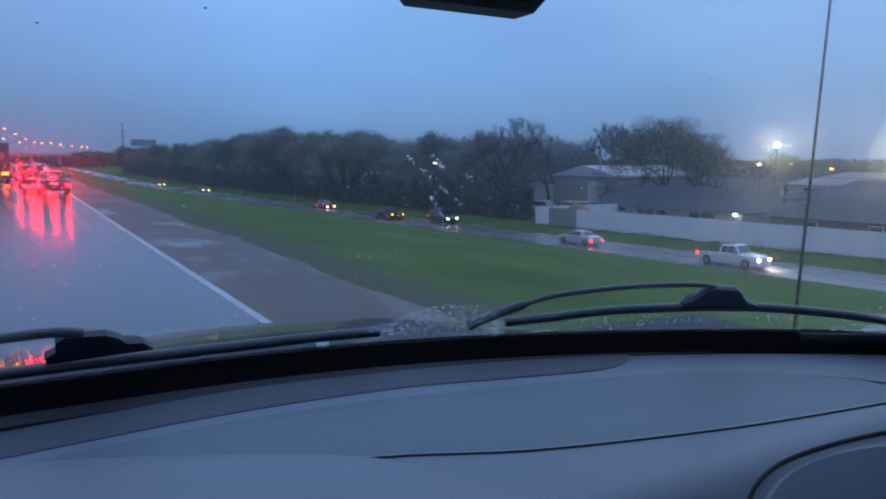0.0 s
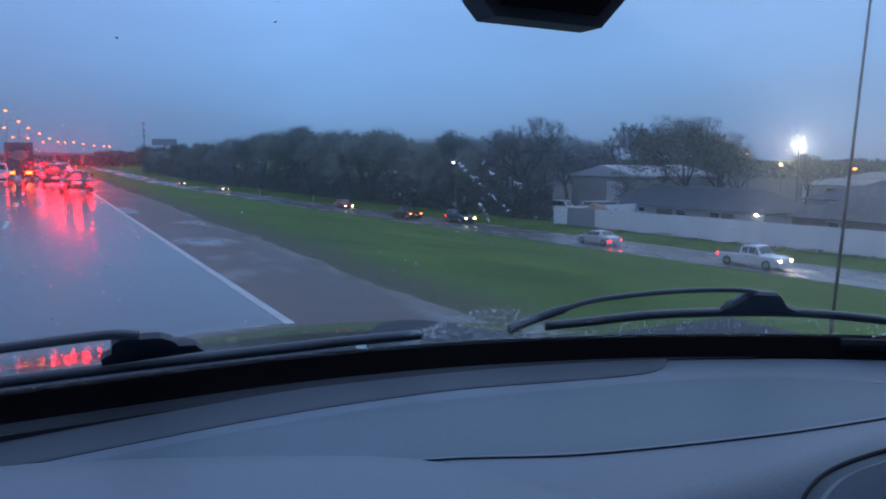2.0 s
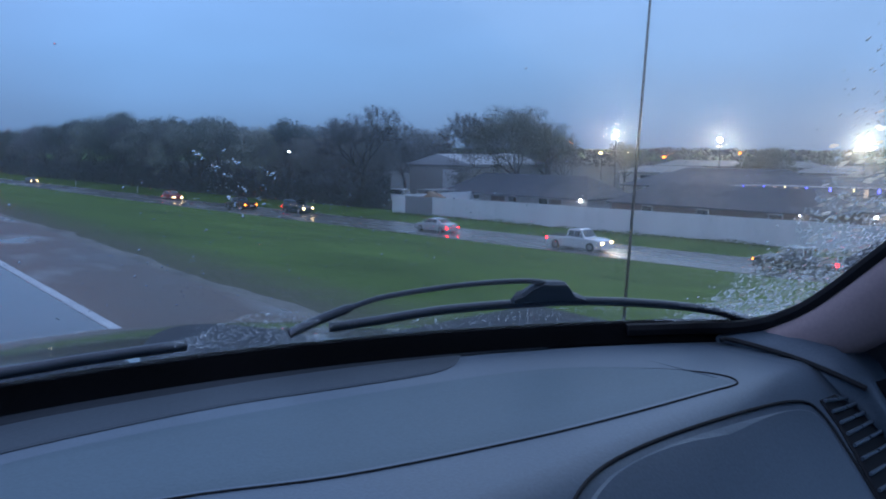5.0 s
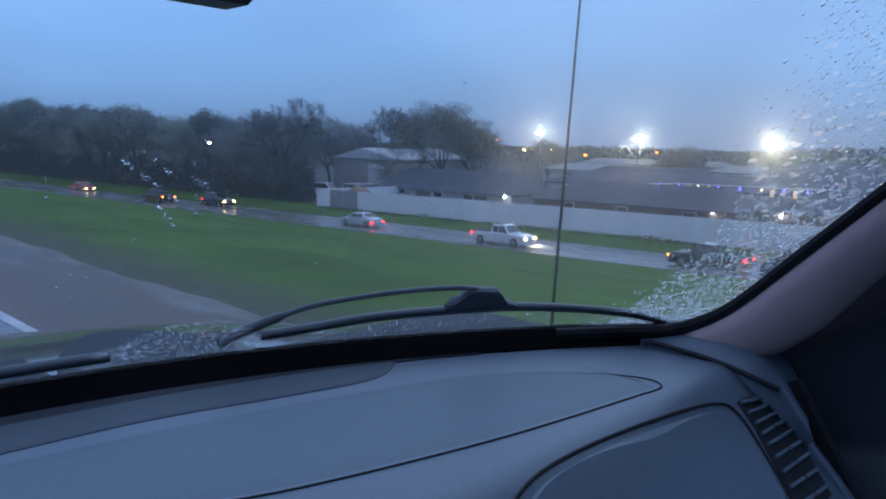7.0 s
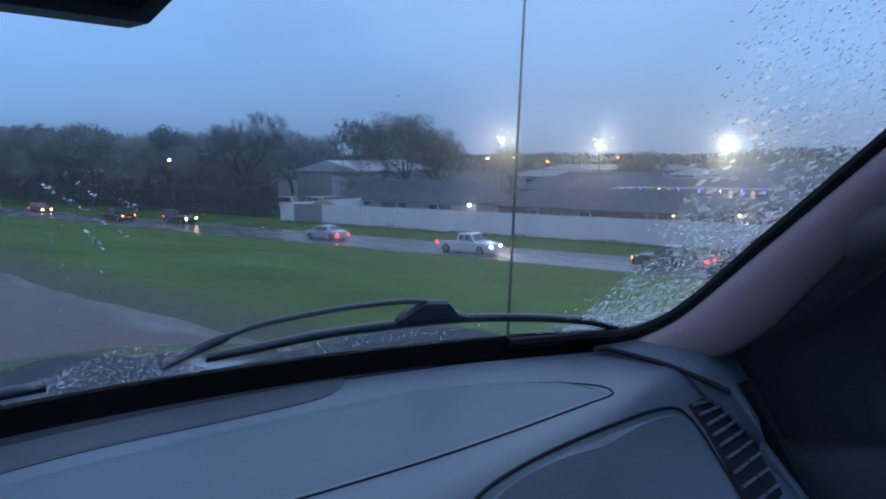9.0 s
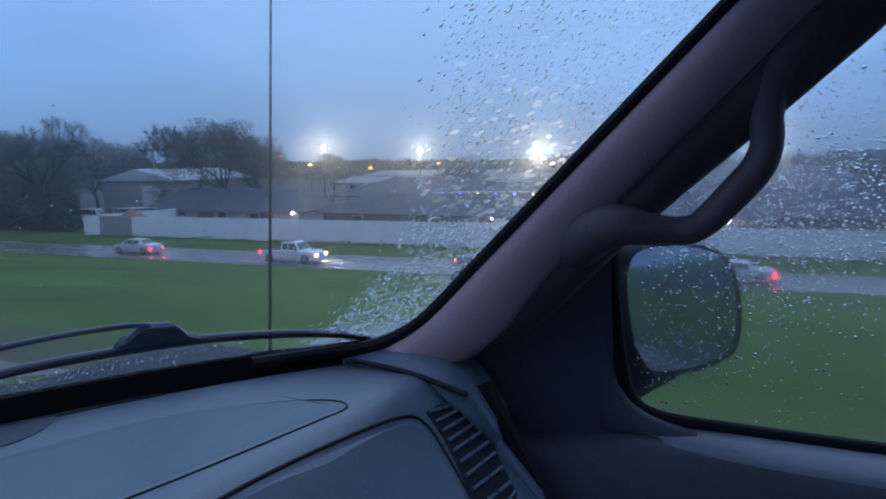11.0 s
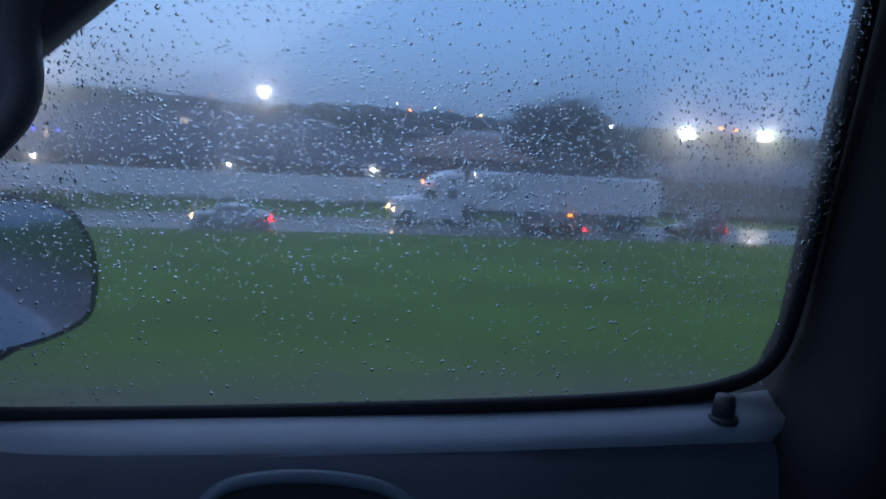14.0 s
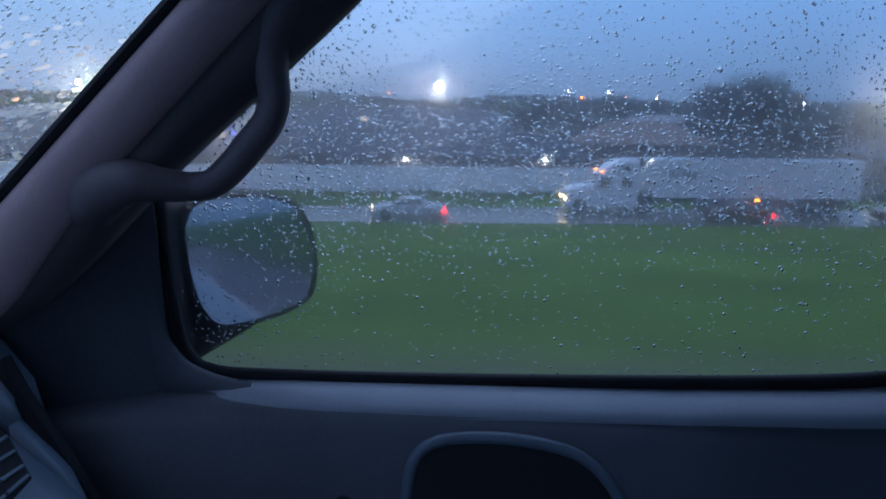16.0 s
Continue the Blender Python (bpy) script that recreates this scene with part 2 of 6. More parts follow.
M["oaktwig"] = surface("dark_oak_twigs", (0.030, 0.028, 0.026), (0.070, 0.064, 0.058), rough=0.9, scale=0.8, fine=12, bump=0)
M["leaf"] = surface("new_leaves", (0.124, 0.130, 0.102), (0.240, 0.252, 0.198), rough=0.8, scale=0.5, fine=9, bump=0, per_object=0.3)
M["evergreen"] = surface("evergreen_leaves", (0.012, 0.022, 0.016), (0.03, 0.05, 0.034), rough=0.8, scale=0.5, fine=9, bump=0)
M["brush"] = surface("undergrowth", (0.056, 0.060, 0.060), (0.112, 0.117, 0.112), rough=0.9, scale=0.3, fine=6, bump=0)
M["farwood"] = surface("distant_woods", (0.050, 0.050, 0.050), (0.10, 0.098, 0.092), rough=0.9, scale=0.1, fine=2, bump=0)
M["greyroof"] = surface("grey_sheet_roof", (0.16, 0.165, 0.17), (0.24, 0.245, 0.25), rough=0.6, scale=0.3, fine=4, bump=0.1, spec=0.2, per_object=0.25)
# lamplight on cream porch parts, put in as emission
M["porchglow"] = glow("cream_lamplight_glow", (1.0, 0.72, 0.50), 0.55)
M["roof"] = surface("dark_shingles", (0.062, 0.068, 0.082), (0.118, 0.126, 0.144), rough=0.8, scale=0.6, fine=5, bump=0.3, bump_dist=0.03, per_object=0.2, spec=0.12)
M["tanroof"] = surface("tan_shingles", (0.16, 0.12, 0.10), (0.24, 0.18, 0.15), rough=0.8, scale=0.6, fine=8, bump=0.3, bump_dist=0.03)
M["wall"] = surface("pale_siding", (0.42, 0.41, 0.40), (0.58, 0.57, 0.56), rough=0.7, scale=0.5, fine=10, bump=0.1, bump_dist=0.01, per_object=0.15)
M["brick"] = surface("brown_brick", (0.15, 0.11, 0.095), (0.24, 0.18, 0.155), rough=0.8, scale=1.0, fine=14, bump=0.2, bump_dist=0.02, per_object=0.2)
M["metalwall"] = surface("tan_metal_siding", (0.34, 0.33, 0.31), (0.44, 0.43, 0.40), rough=0.5, scale=0.4, fine=8, bump=0.05)
M["metalroof"] = surface("white_metal_roof", (0.50, 0.52, 0.54), (0.64, 0.66, 0.68), rough=0.35, scale=0.4, fine=8, bump=0.05)
M["whitepaint"] = surface("white_paint", (0.62, 0.63, 0.64), (0.75, 0.76, 0.77), rough=0.35, scale=0.8, fine=12, bump=0.02)
M["darkglass"] = surface("dark_window_glass", (0.010, 0.012, 0.015), (0.02, 0.023, 0.027), rough=0.08, rough_var=0.03, bump=0, spec=0.8)
M["pole"] = surface("galvanised_pole", (0.10, 0.105, 0.11), (0.17, 0.175, 0.18), rough=0.5, metal=0.4, scale=1, fine=20, bump=0.05)
M["tyre"] = surface("tyre_rubber", (0.012, 0.012, 0.013), (0.025, 0.025, 0.027), rough=0.7, scale=6, fine=60, bump=0.1)
M["rim"] = surface("alloy_rim", (0.28, 0.29, 0.30), (0.42, 0.43, 0.44), rough=0.35, metal=0.8, bump=0)
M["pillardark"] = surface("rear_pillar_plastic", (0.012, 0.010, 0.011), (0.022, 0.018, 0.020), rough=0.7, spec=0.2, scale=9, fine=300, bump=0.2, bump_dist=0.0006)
M["amberlamp"] = glow("amber_lamp", (1.0, 0.22, 0.02), 9)
M["redlamp"] = glow("brake_lamp_red", (1.0, 0.0004, 0.0010), 450)
M["taillamp"] = glow("tail_lamp_red", (1.0, 0.006, 0.010), 24)
M["headlamp"] = glow("head_lamp", (1.0, 0.66, 0.28), 16)
M["flood"] = glow("flood_lamp", (1.0, 0.93, 0.80), 580)
M["floodsmall"] = glow("small_flood_lamp", (1.0, 0.93, 0.80), 310)
M["defrost"] = surface("defroster_panel_vinyl", (0.046, 0.060, 0.074), (0.074, 0.094, 0.112), rough=0.55, scale=6, fine=420, bump=0.25, bump_dist=0.0006, spec=0.25)
# middle tone of a painted fade into shade towards the windscreen
M["shadestrip"] = surface("painted_edge_shade", (0.020, 0.024, 0.030), (0.038, 0.044, 0.052), rough=0.7, scale=8, fine=300, bump=0.15, bump_dist=0.0005, spec=0.15)
M["oakleaf"] = surface("young_oak_leaves", (0.060, 0.064, 0.042), (0.125, 0.130, 0.078), rough=0.85, scale=0.5, fine=9, bump=0, per_object=0.2)
M["tarp"] = surface("tan_tarpaulin", (0.24, 0.15, 0.085), (0.36, 0.24, 0.145), rough=0.6, scale=1.2, fine=10, bump=0.3, bump_dist=0.03)
M["walllamp"] = glow("wall_lamp", (0.92, 0.97, 1.0), 36)
M["streetlamp"] = glow("street_lamp", (1.0, 0.26, 0.05), 5.5)
M["bluelamp"] = glow("blue_string_lamp", (0.10, 0.10, 1.0), 5)
M["warmlamp"] = glow("warm_porch_lamp", (1.0, 0.78, 0.42), 2.5)



def worn_margin(m, gravel_dark, gravel_light):
    """Grass that thins out into olive grit within two metres of the shoulder."""
    nt = m.node_tree
    n, l = nt.nodes, nt.links
    b = n["Principled BSDF"]
    old = b.inputs["Base Color"].links[0].from_socket
    tc = n.new("ShaderNodeTexCoord")
    sep = n.new("ShaderNodeSeparateXYZ")
    l.new(tc.outputs["Object"], sep.inputs[0])
    a = n.new("ShaderNodeTexNoise")
    a.inputs["Scale"].default_value, a.inputs["Detail"].default_value = 1.1, 5
    l.new(tc.outputs["Object"], a.inputs["Vector"])
    ma = n.new("ShaderNodeMath")
    ma.operation = "MULTIPLY_ADD"
    ma.inputs[1].default_value = 2.6
    l.new(a.outputs["Fac"], ma.inputs[0])
    l.new(sep.outputs["X"], ma.inputs[2])
    mr = n.new("ShaderNodeMapRange")
    mr.inputs["From Min"].default_value, mr.inputs["From Max"].default_value = 6.8, 9.4
    mr.inputs["To Min"].default_value, mr.inputs["To Max"].default_value = 0.9, 0.0
    l.new(ma.outputs[0], mr.inputs["Value"])
    c = n.new("ShaderNodeTexNoise")
    c.inputs["Scale"].default_value, c.inputs["Detail"].default_value = 14.0, 4
    l.new(tc.outputs["Object"], c.inputs["Vector"])
    rp = n.new("ShaderNodeValToRGB")
    rp.color_ramp.elements[0].position, rp.color_ramp.elements[1].position = 0.35, 0.7
    rp.color_ramp.elements[0].color, rp.color_ramp.elements[1].color = (*gravel_dark, 1), (*gravel_light, 1)
    l.new(c.outputs["Fac"], rp.inputs[0])
    mx = n.new("ShaderNodeMix")
    mx.data_type = "RGBA"
    l.new(mr.outputs[0], mx.inputs[0])
    l.new(old, mx.inputs[6])
    l.new(rp.outputs[0], mx.inputs[7])
    l.new(mx.outputs[2], b.inputs["Base Color"])
    return m


M["verge"] = worn_margin(surface("wet_grass_with_grit", (0.042, 0.080, 0.016), (0.112, 0.190, 0.040), rough=0.9, scale=0.22, fine=7, bump=0.6, bump_dist=0.06, spec=0.06), (0.060, 0.060, 0.042), (0.135, 0.130, 0.105))


def car_paint(name, dark, light):
    return surface(name, dark, light, rough=0.22, rough_var=0.08, scale=1.5, fine=40, bump=0.02, bump_dist=0.002, coat=0.7)


# ---------- mesh helpers ----------


def mesh_object(name, bm, material, smooth=False):
    me = bpy.data.meshes.new(name)
    bmesh.ops.recalc_face_normals(bm, faces=bm.faces)
    bm.to_mesh(me)
    bm.free()
    if smooth:
        for poly in me.polygons:
            poly.use_smooth = True
    me.materials.append(material)
    return new(name, me)


def part(name, bm, material, parent, label="", smooth=False):
    ob = mesh_object(name, bm, material, smooth)
    ob.parent = parent
    if label:
        tagged(ob, label)
    return ob


def thing(name, label, category, m=None, group="", kind=""):
    ob = new(name)
    ob.empty_display_size = 0.1
    if m is not None:
        ob.matrix_basis = m
    return tagged(ob, label, category, group, kind)


def box(bm, lo, hi, bevel=0.0, m=None):
    r = bmesh.ops.create_cube(bm, size=1.0)
    vs = r["verts"]
    for v in vs:
        v.co = Vector([lo[i] + (v.co[i] + 0.5) * (hi[i] - lo[i]) for i in range(3)])
    if bevel:
        es = list({e for v in vs for e in v.link_edges})
        out = bmesh.ops.bevel(bm, geom=es, offset=bevel, segments=2, affect="EDGES", profile=0.5)
        vs = list({v for f in out["faces"] for v in f.verts} | {v for v in vs if v.is_valid})
    if m is not None:
        bmesh.ops.transform(bm, matrix=m, verts=vs)
    return vs


def boxed(lo, hi, bevel=0.0, m=None):
    bm = bmesh.new()
    box(bm, lo, hi, bevel, m)
    return bm


def loft(bm, rings, closed=True, caps=True):
    """Skin through rings of equally many points."""
    vr = [[bm.verts.new(p) for p in r] for r in rings]
    k = len(vr[0])
    for a, b in zip(vr, vr[1:]):
        for i in range(k if closed else k - 1):
            j = (i + 1) % k
            bm.faces.new((a[i], a[j], b[j], b[i]))
    if caps and closed:
        bm.faces.new(vr[0])
        bm.faces.new(vr[-1])
    return vr


def tube(bm, pts, radius, seg=8, squash=1.0):
    """A tube along points; radius may be a number or one for each point."""
    pts = [Vector(p) for p in pts]
    rads = radius if isinstance(radius, (list, tuple)) else [radius] * len(pts)
    rings = []
    ref = Vector((0.13, 0.21, 0.97)).normalized()
    for i, p in enumerate(pts):
        d = (pts[min(i + 1, len(pts) - 1)] - pts[max(i - 1, 0)]).normalized()
        u = d.cross(ref)
        u = u.normalized() if u.length > 0.05 else d.cross(Vector((1, 0, 0))).normalized()
        w = d.cross(u)
        rings.append([p + (u * math.cos(a) + w * math.sin(a) * squash) * rads[i] for a in [2 * math.pi * q / seg for q in range(seg)]])
    loft(bm, rings)


def smooth_path(pts, n=6):
    """Catmull-Rom through the points."""
    pts = [Vector(p) for p in pts]
    full = [pts[0] * 2 - pts[1]] + pts + [pts[-1] * 2 - pts[-2]]
    out = []
    for i in range(1, len(full) - 2):
        a, b, c, d = full[i - 1:i + 3]
        for k in range(n):
            t = k / n
            out.append(0.5 * ((2 * b) + (c - a) * t + (2 * a - 5 * b + 4 * c - d) * t * t + (3 * b - a - 3 * c + d) * t ** 3))
    out.append(pts[-1])
    return out


def tubed(pts, radius, seg=8, smooth=0, squash=1.0):
    bm = bmesh.new()
    if smooth:
        k = len(pts)
        pts = smooth_path(pts, smooth)
        if isinstance(radius, (list, tuple)) and len(radius) == k:
            radius = [radius[min(k - 1, i // smooth)] * (1 - i % smooth / smooth) + radius[min(k - 1, i // smooth + 1)] * (i % smooth / smooth) for i in range(len(pts))]
    tube(bm, pts, radius, seg, squash)
    return bm


def prism(bm, outline, lo, hi, axis):
    """An outline in two axes pulled from lo to hi along the third axis."""
    def place(a, b, h):
        return {0: (h, a, b), 1: (a, h, b), 2: (a, b, h)}[axis]
    loft(bm, [[place(a, b, lo) for a, b in outline], [place(a, b, hi) for a, b in outline]])


def disc(bm, centre, normal, radius, depth, seg=16):
    c, nrm = Vector(centre), Vector(normal).normalized()
    u = nrm.orthogonal().normalized()
    w = nrm.cross(u)
    rings = [[c + nrm * h + (u * math.cos(a) + w * math.sin(a)) * r for a in [2 * math.pi * q / seg for q in range(seg)]]
             for h, r in ((-depth / 2, radius * 0.94), (-depth / 4, radius), (depth / 4, radius), (depth / 2, radius * 0.94))]
    loft(bm, rings)


def ball(bm, centre, r, squash=1.0, seg=8):
    out = bmesh.ops.create_uvsphere(bm, u_segments=seg, v_segments=max(4, seg // 2), radius=r)
    for v in out["verts"]:
        v.co = Vector((v.co.x, v.co.y, v.co.z * squash)) + Vector(centre)

# ---------- ground, roads ----------
HW = -0.55      # height of the highway
EDGE = 4.85     # where the paved shoulder ends
FLOOR = -6.75   # height of the frontage road


def front_x(y):
    """Near edge of the frontage road."""
    return 50.0 - 0.078 * max(-400.0, min(y, 240.0)) - 0.01 * max(0.0, y - 240.0)


def fence_x(y):
    return 64.0 - 0.085 * y


def front_z(y):
    return FLOOR + 0.010 * max(0.0, y - 120.0) * (0.5 if y < 300 else 0.6)


def bump_at(x, y, k=0.12):
    return k * noise.noise(Vector((x * 0.11, y * 0.11, 0.3))) + 0.3 * k * noise.noise(Vector((x * 0.5, y * 0.5, 2.0)))


def ground_z(x, y):
    fx, fz = front_x(y), front_z(y)
    hw = HW - 0.06
    if x <= EDGE:
        return hw
    if x < fx:
        s = (x - EDGE) / (fx - EDGE)
        return hw + (fz - 0.05 - hw) * s + bump_at(x, y) * math.sin(math.pi * s) * 1.2
    if x < fx + 7.6:
        return fz - 0.05
    if x < fx + 14:
        return fz - 0.05 + (x - fx - 7.6) * 0.05 + bump_at(x, y, 0.1)
    return fz + 0.27 + min(0.1, (x - fx - 14) * 0.003)


ys = [-2500, -1200, -600, -300, -200] + [-150 + 4 * i for i in range(110)] + [300, 330, 370, 420, 500, 600, 800, 1200, 2500, 4000]
bm = bmesh.new()
cols = []
for y in ys:
    fx = front_x(y)
    xs = [-4000, -1500, -400, -100, -60, EDGE - 0.5, EDGE, EDGE + 0.4] + [EDGE + (fx - EDGE) * (i / 16) for i in range(1, 16)]
    xs += [fx, fx + 7.6] + [fx + 7.6 + 1.2 * i for i in range(1, 6)] + [fx + 20, fx + 60, fx + 150, fx + 400, 1500, 4000]
    cols.append([bm.verts.new((x, y, ground_z(x, y))) for x in xs])
for a, b in zip(cols, cols[1:]):
    for i in range(len(a) - 1):
        bm.faces.new((a[i], a[i + 1], b[i + 1], b[i]))
ground = tagged(mesh_object("ground", bm, M["verge"], True), "wet green mown grass slope beside the highway", "grass", kind="structure")


def strip(name, label, x0, x1, z, material, y0=-300, y1=1400, step=20, depth=0.15, edge=0.0, category="road"):
    """A slab along the road; x0, x1 and z are functions of y; edge: an uneven margin."""
    b = bmesh.new()
    n = int((y1 - y0) / step)
    rings = []
    for i in range(n + 1):
        y = y0 + i * step
        e0 = edge * noise.noise(Vector((y * 0.21, 1.7, 0))) + 0.5 * edge * noise.noise(Vector((y * 0.9, 4.7, 0)))
        a, c, h = x0(y), x1(y) + e0, z(y)
        rings.append([(a, y, h), (c, y, h), (c, y, h - depth), (a, y, h - depth)])
    loft(b, rings)
    return tagged(mesh_object(name, b, material), label, category, kind="structure")


strip("road", "wet grey asphalt highway lanes reflecting lights", lambda y: -26.0, lambda y: 2.50, lambda y: HW, M["asphalt"])
strip("road_shoulder", "worn brownish paved shoulder along the highway", lambda y: 2.504, lambda y: EDGE - 0.25, lambda y: HW - 0.003, M["shoulder"], y0=-60, y1=420, step=0.6, edge=0.10, category="shoulder")
strip("gravel_edge", "pale wet gravel margin between shoulder and grass", lambda y: EDGE - 0.30, lambda y: EDGE + 0.12, lambda y: HW - 0.03, M["gravel"], y0=-60, y1=420, step=0.5, edge=0.30, category="gravel")
strip("road_edge_line", "solid white painted edge line on the highway", lambda y: 2.51, lambda y: 2.64, lambda y: HW + 0.005, M["paint"], y0=-60, y1=600, step=5, depth=0.006, category="road marking")
strip("frontage_road", "wet pale frontage road shining with water", front_x, lambda y: front_x(y) + 7.6, front_z, M["frontage"], y0=-300, y1=700, step=5, depth=0.4)
for lane in (-1.25, -4.95, -8.65):
    for y in range(-10, 190, 12):
        b = boxed((lane - 0.06, y, HW), (lane + 0.06, y + 3.0, HW + 0.006))
        tagged(mesh_object("lane_mark", b, M["paint"]), "short white painted lane mark on wet asphalt", "road marking", "lane marks", "structure")

# ---------- the vehicle round the camera ----------


def base_y(x):
    """Foot of the windscreen, seen from above."""
    return 0.692 - (0.55 if x > 0 else 0.06) * x * x


def screen(x, z, off=0.0):
    """A point of the windscreen; off: metres out of the cabin."""
    return Vector((x, base_y(x) - 1.08 * (z - 1.36) + off * 0.68, z + off * 0.73))


vehicle = thing("vehicle", "older truck cab with grey dashboard, wet windscreen and door", "vehicle", pose(0, 0, HW))


def vpart(name, bm, material, parent=None, label="", smooth=False):
    ob = part(name, bm, material, vehicle if parent is None else parent, label, smooth)
    if parent is None:
        ob.matrix_parent_inverse = Matrix.Translation((0, 0, -HW))
    return ob


def dash_z(x, y):
    top = 1.345
    if y > 0.372:
        z = top
    elif y > 0.348:
        s = (0.372 - y) / 0.024
        z = top - 0.0108 * s * s
    else:
        z = top - 0.0108 - (0.348 - y) * 0.90
    if x < 0.10:
        z -= 0.02 * min(1.0, (0.10 - x) / 0.5) ** 2
    return z


# dashboard: top, rounded brow and face
bm = bmesh.new()
cols = []
for i in range(66):
    x = -0.95 + i * (0.632 + 0.95) / 65
    yb = base_y(x) - 0.004
    seq = [yb - (yb - 0.40) * k / 6 for k in range(7)] + [0.385, 0.372, 0.366, 0.360, 0.354, 0.348, 0.34, 0.32, 0.29, 0.26, 0.23, 0.20]
    cols.append([bm.verts.new((x, y, dash_z(x, y))) for y in seq] + [bm.verts.new((x, 0.19, 1.05)), bm.verts.new((x, 0.30, 0.85)), bm.verts.new((x, yb, 0.85))])
k = len(cols[0])
for a, b in zip(cols, cols[1:]):
    for i in range(k):
        j = (i + 1) % k
        bm.faces.new((a[i], a[j], b[j], b[i]))
bm.faces.new(cols[0])
bm.faces.new(cols[-1])
dashboard = vpart("dashboard", bm, M["dash"], label="grey grained vinyl dashboard", smooth=True)


def plate(outline, height, thick=0.004, inset=0.004):
    """A thin raised panel on the dashboard, with a sloping rim."""
    b = bmesh.new()
    c = Vector((sum(p[0] for p in outline) / len(outline), sum(p[1] for p in outline) / len(outline)))
    def ring(f, h):
        out = []
        for p in outline:
            q = Vector(p[:2])
            q = q + (c - q).normalized() * f
            out.append((q.x, q.y, dash_z(q.x, q.y) + h))
        return out
    loft(b, [ring(0, -0.004), ring(0, height - 0.002), ring(inset, height)])
    return b


# raised cover in the top of the dashboard
top_line = smooth_path([(-0.45, 0.585, 0), (-0.2, 0.586, 0), (0.02, 0.590, 0), (0.11, 0.586, 0), (0.22, 0.567, 0), (0.38, 0.527, 0), (0.46, 0.490, 0), (0.515, 0.435, 0), (0.530, 0.395, 0), (0.522, 0.375, 0)], 5)
low_line = smooth_path([(0.522, 0.375, 0), (0.38, 0.394, 0), (0.29, 0.411, 0), (0.18, 0.440, 0), (0.09, 0.478, 0), (-0.02, 0.50, 0), (-0.2, 0.53, 0), (-0.45, 0.54, 0)], 5)
def across(line, x):
    for a, b in zip(line, line[1:]):
        if min(a.x, b.x) <= x <= max(a.x, b.x) and a.x != b.x:
            return a.y + (b.y - a.y) * (x - a.x) / (b.x - a.x)
    return line[-1].y


bm = bmesh.new()
cols = []
for i in range(61):
    x = -0.44 + 0.9685 * math.sin(math.pi / 2 * i / 60)
    yt, yl = across(top_line, x), across(low_line, x)
    col = []
    for k in range(13):
        f = k / 12
        y = yt + (yl - yt) * f
        edge = min(1.0, min(y - yl, yt - y, (0.5285 - x) * 1.2) / 0.020)
        col.append(bm.verts.new((x, y, dash_z(x, y) - 0.0004 + 0.0015 * max(0.0, edge) * (2 - max(0.0, edge)))))
    cols.append(col)
for a, b in zip(cols, cols[1:]):
    for k in range(12):
        bm.faces.new((a[k], a[k + 1], b[k + 1], b[k]))
vpart("airbag_cover", bm, M["pad"], dashboard, "smooth pale grey cover panel", True)
tip = smooth_path([(0.505, 0.3765, 0), (0.519, 0.3765, 0), (0.528, 0.384, 0), (0.5305, 0.396, 0), (0.524, 0.415, 0), (0.505, 0.442, 0), (0.475, 0.472, 0)], 5)
gap_line = [p for p in low_line[::-1] if 0.0 < p.x < 0.50] + tip
vpart("panel_gap", tubed([(p.x, p.y - 0.002, dash_z(p.x, p.y) + 0.0003) for p in gap_line], [0.0009] * (len(gap_line) - 16) + [0.0009 - 0.00004 * i for i in range(16)], 6), M["groove"], dashboard, "thin dark panel gap")
lip = smooth_path([(-0.93, 0.602, 0), (-0.5, 0.600, 0), (-0.14, 0.599, 0), (0.0, 0.603, 0), (0.09, 0.602, 0), (0.18, 0.594, 0), (0.27, 0.572, 0), (0.34, 0.557, 0), (0.375, 0.561, 0), (0.400, 0.578, 0), (0.412, 0.5835, 0)], 5)
bm = bmesh.new()
rings = []
for p in lip:
    zt = dash_z(p.x, p.y)
    far = max(p.y + 0.002, base_y(p.x) - 0.016)
    rings.append([(p.x, p.y + 0.002, zt - 0.002), (p.x, p.y, zt + 0.0006), (p.x, p.y + 0.003 * (far > p.y + 0.004), zt + 0.0014), (p.x, far, zt + 0.0014), (p.x, far + 0.0005, zt - 0.002)])
loft(bm, rings)
vpart("defroster_panel", bm, M["defrost"], dashboard, "darker defroster panel along the windscreen")
hump = smooth_path([(-0.36, 0.625, 0), (-0.25, 0.615, 0), (-0.147, 0.598, 0), (-0.083, 0.570, 0), (-0.009, 0.533, 0), (0.075, 0.483, 0), (0.121, 0.427, 0), (0.149, 0.376, 0), (0.175, 0.31, 0), (0.195, 0.23, 0), (0.20, 0.15, 0)], 5)
bm = bmesh.new()
rings = []
for f, h in ((0.0, -0.012), (0.0, 0.002), (0.006, 0.005), (0.03, 0.008), (0.09, 0.011), (0.2, 0.012)):
    ring = [(p.x - f * 0.62, p.y - f * 0.78, 1.345 + h - 0.02 * min(1.0, max(0.0, 0.10 - p.x) / 0.5) ** 2) for p in hump]
    rings.append(ring)
loft(bm, rings, closed=False)
vpart("centre_pad", bm, M["skylitpad"], dashboard, "padded hood over the middle of the dashboard, skylight painted in its tone", True)

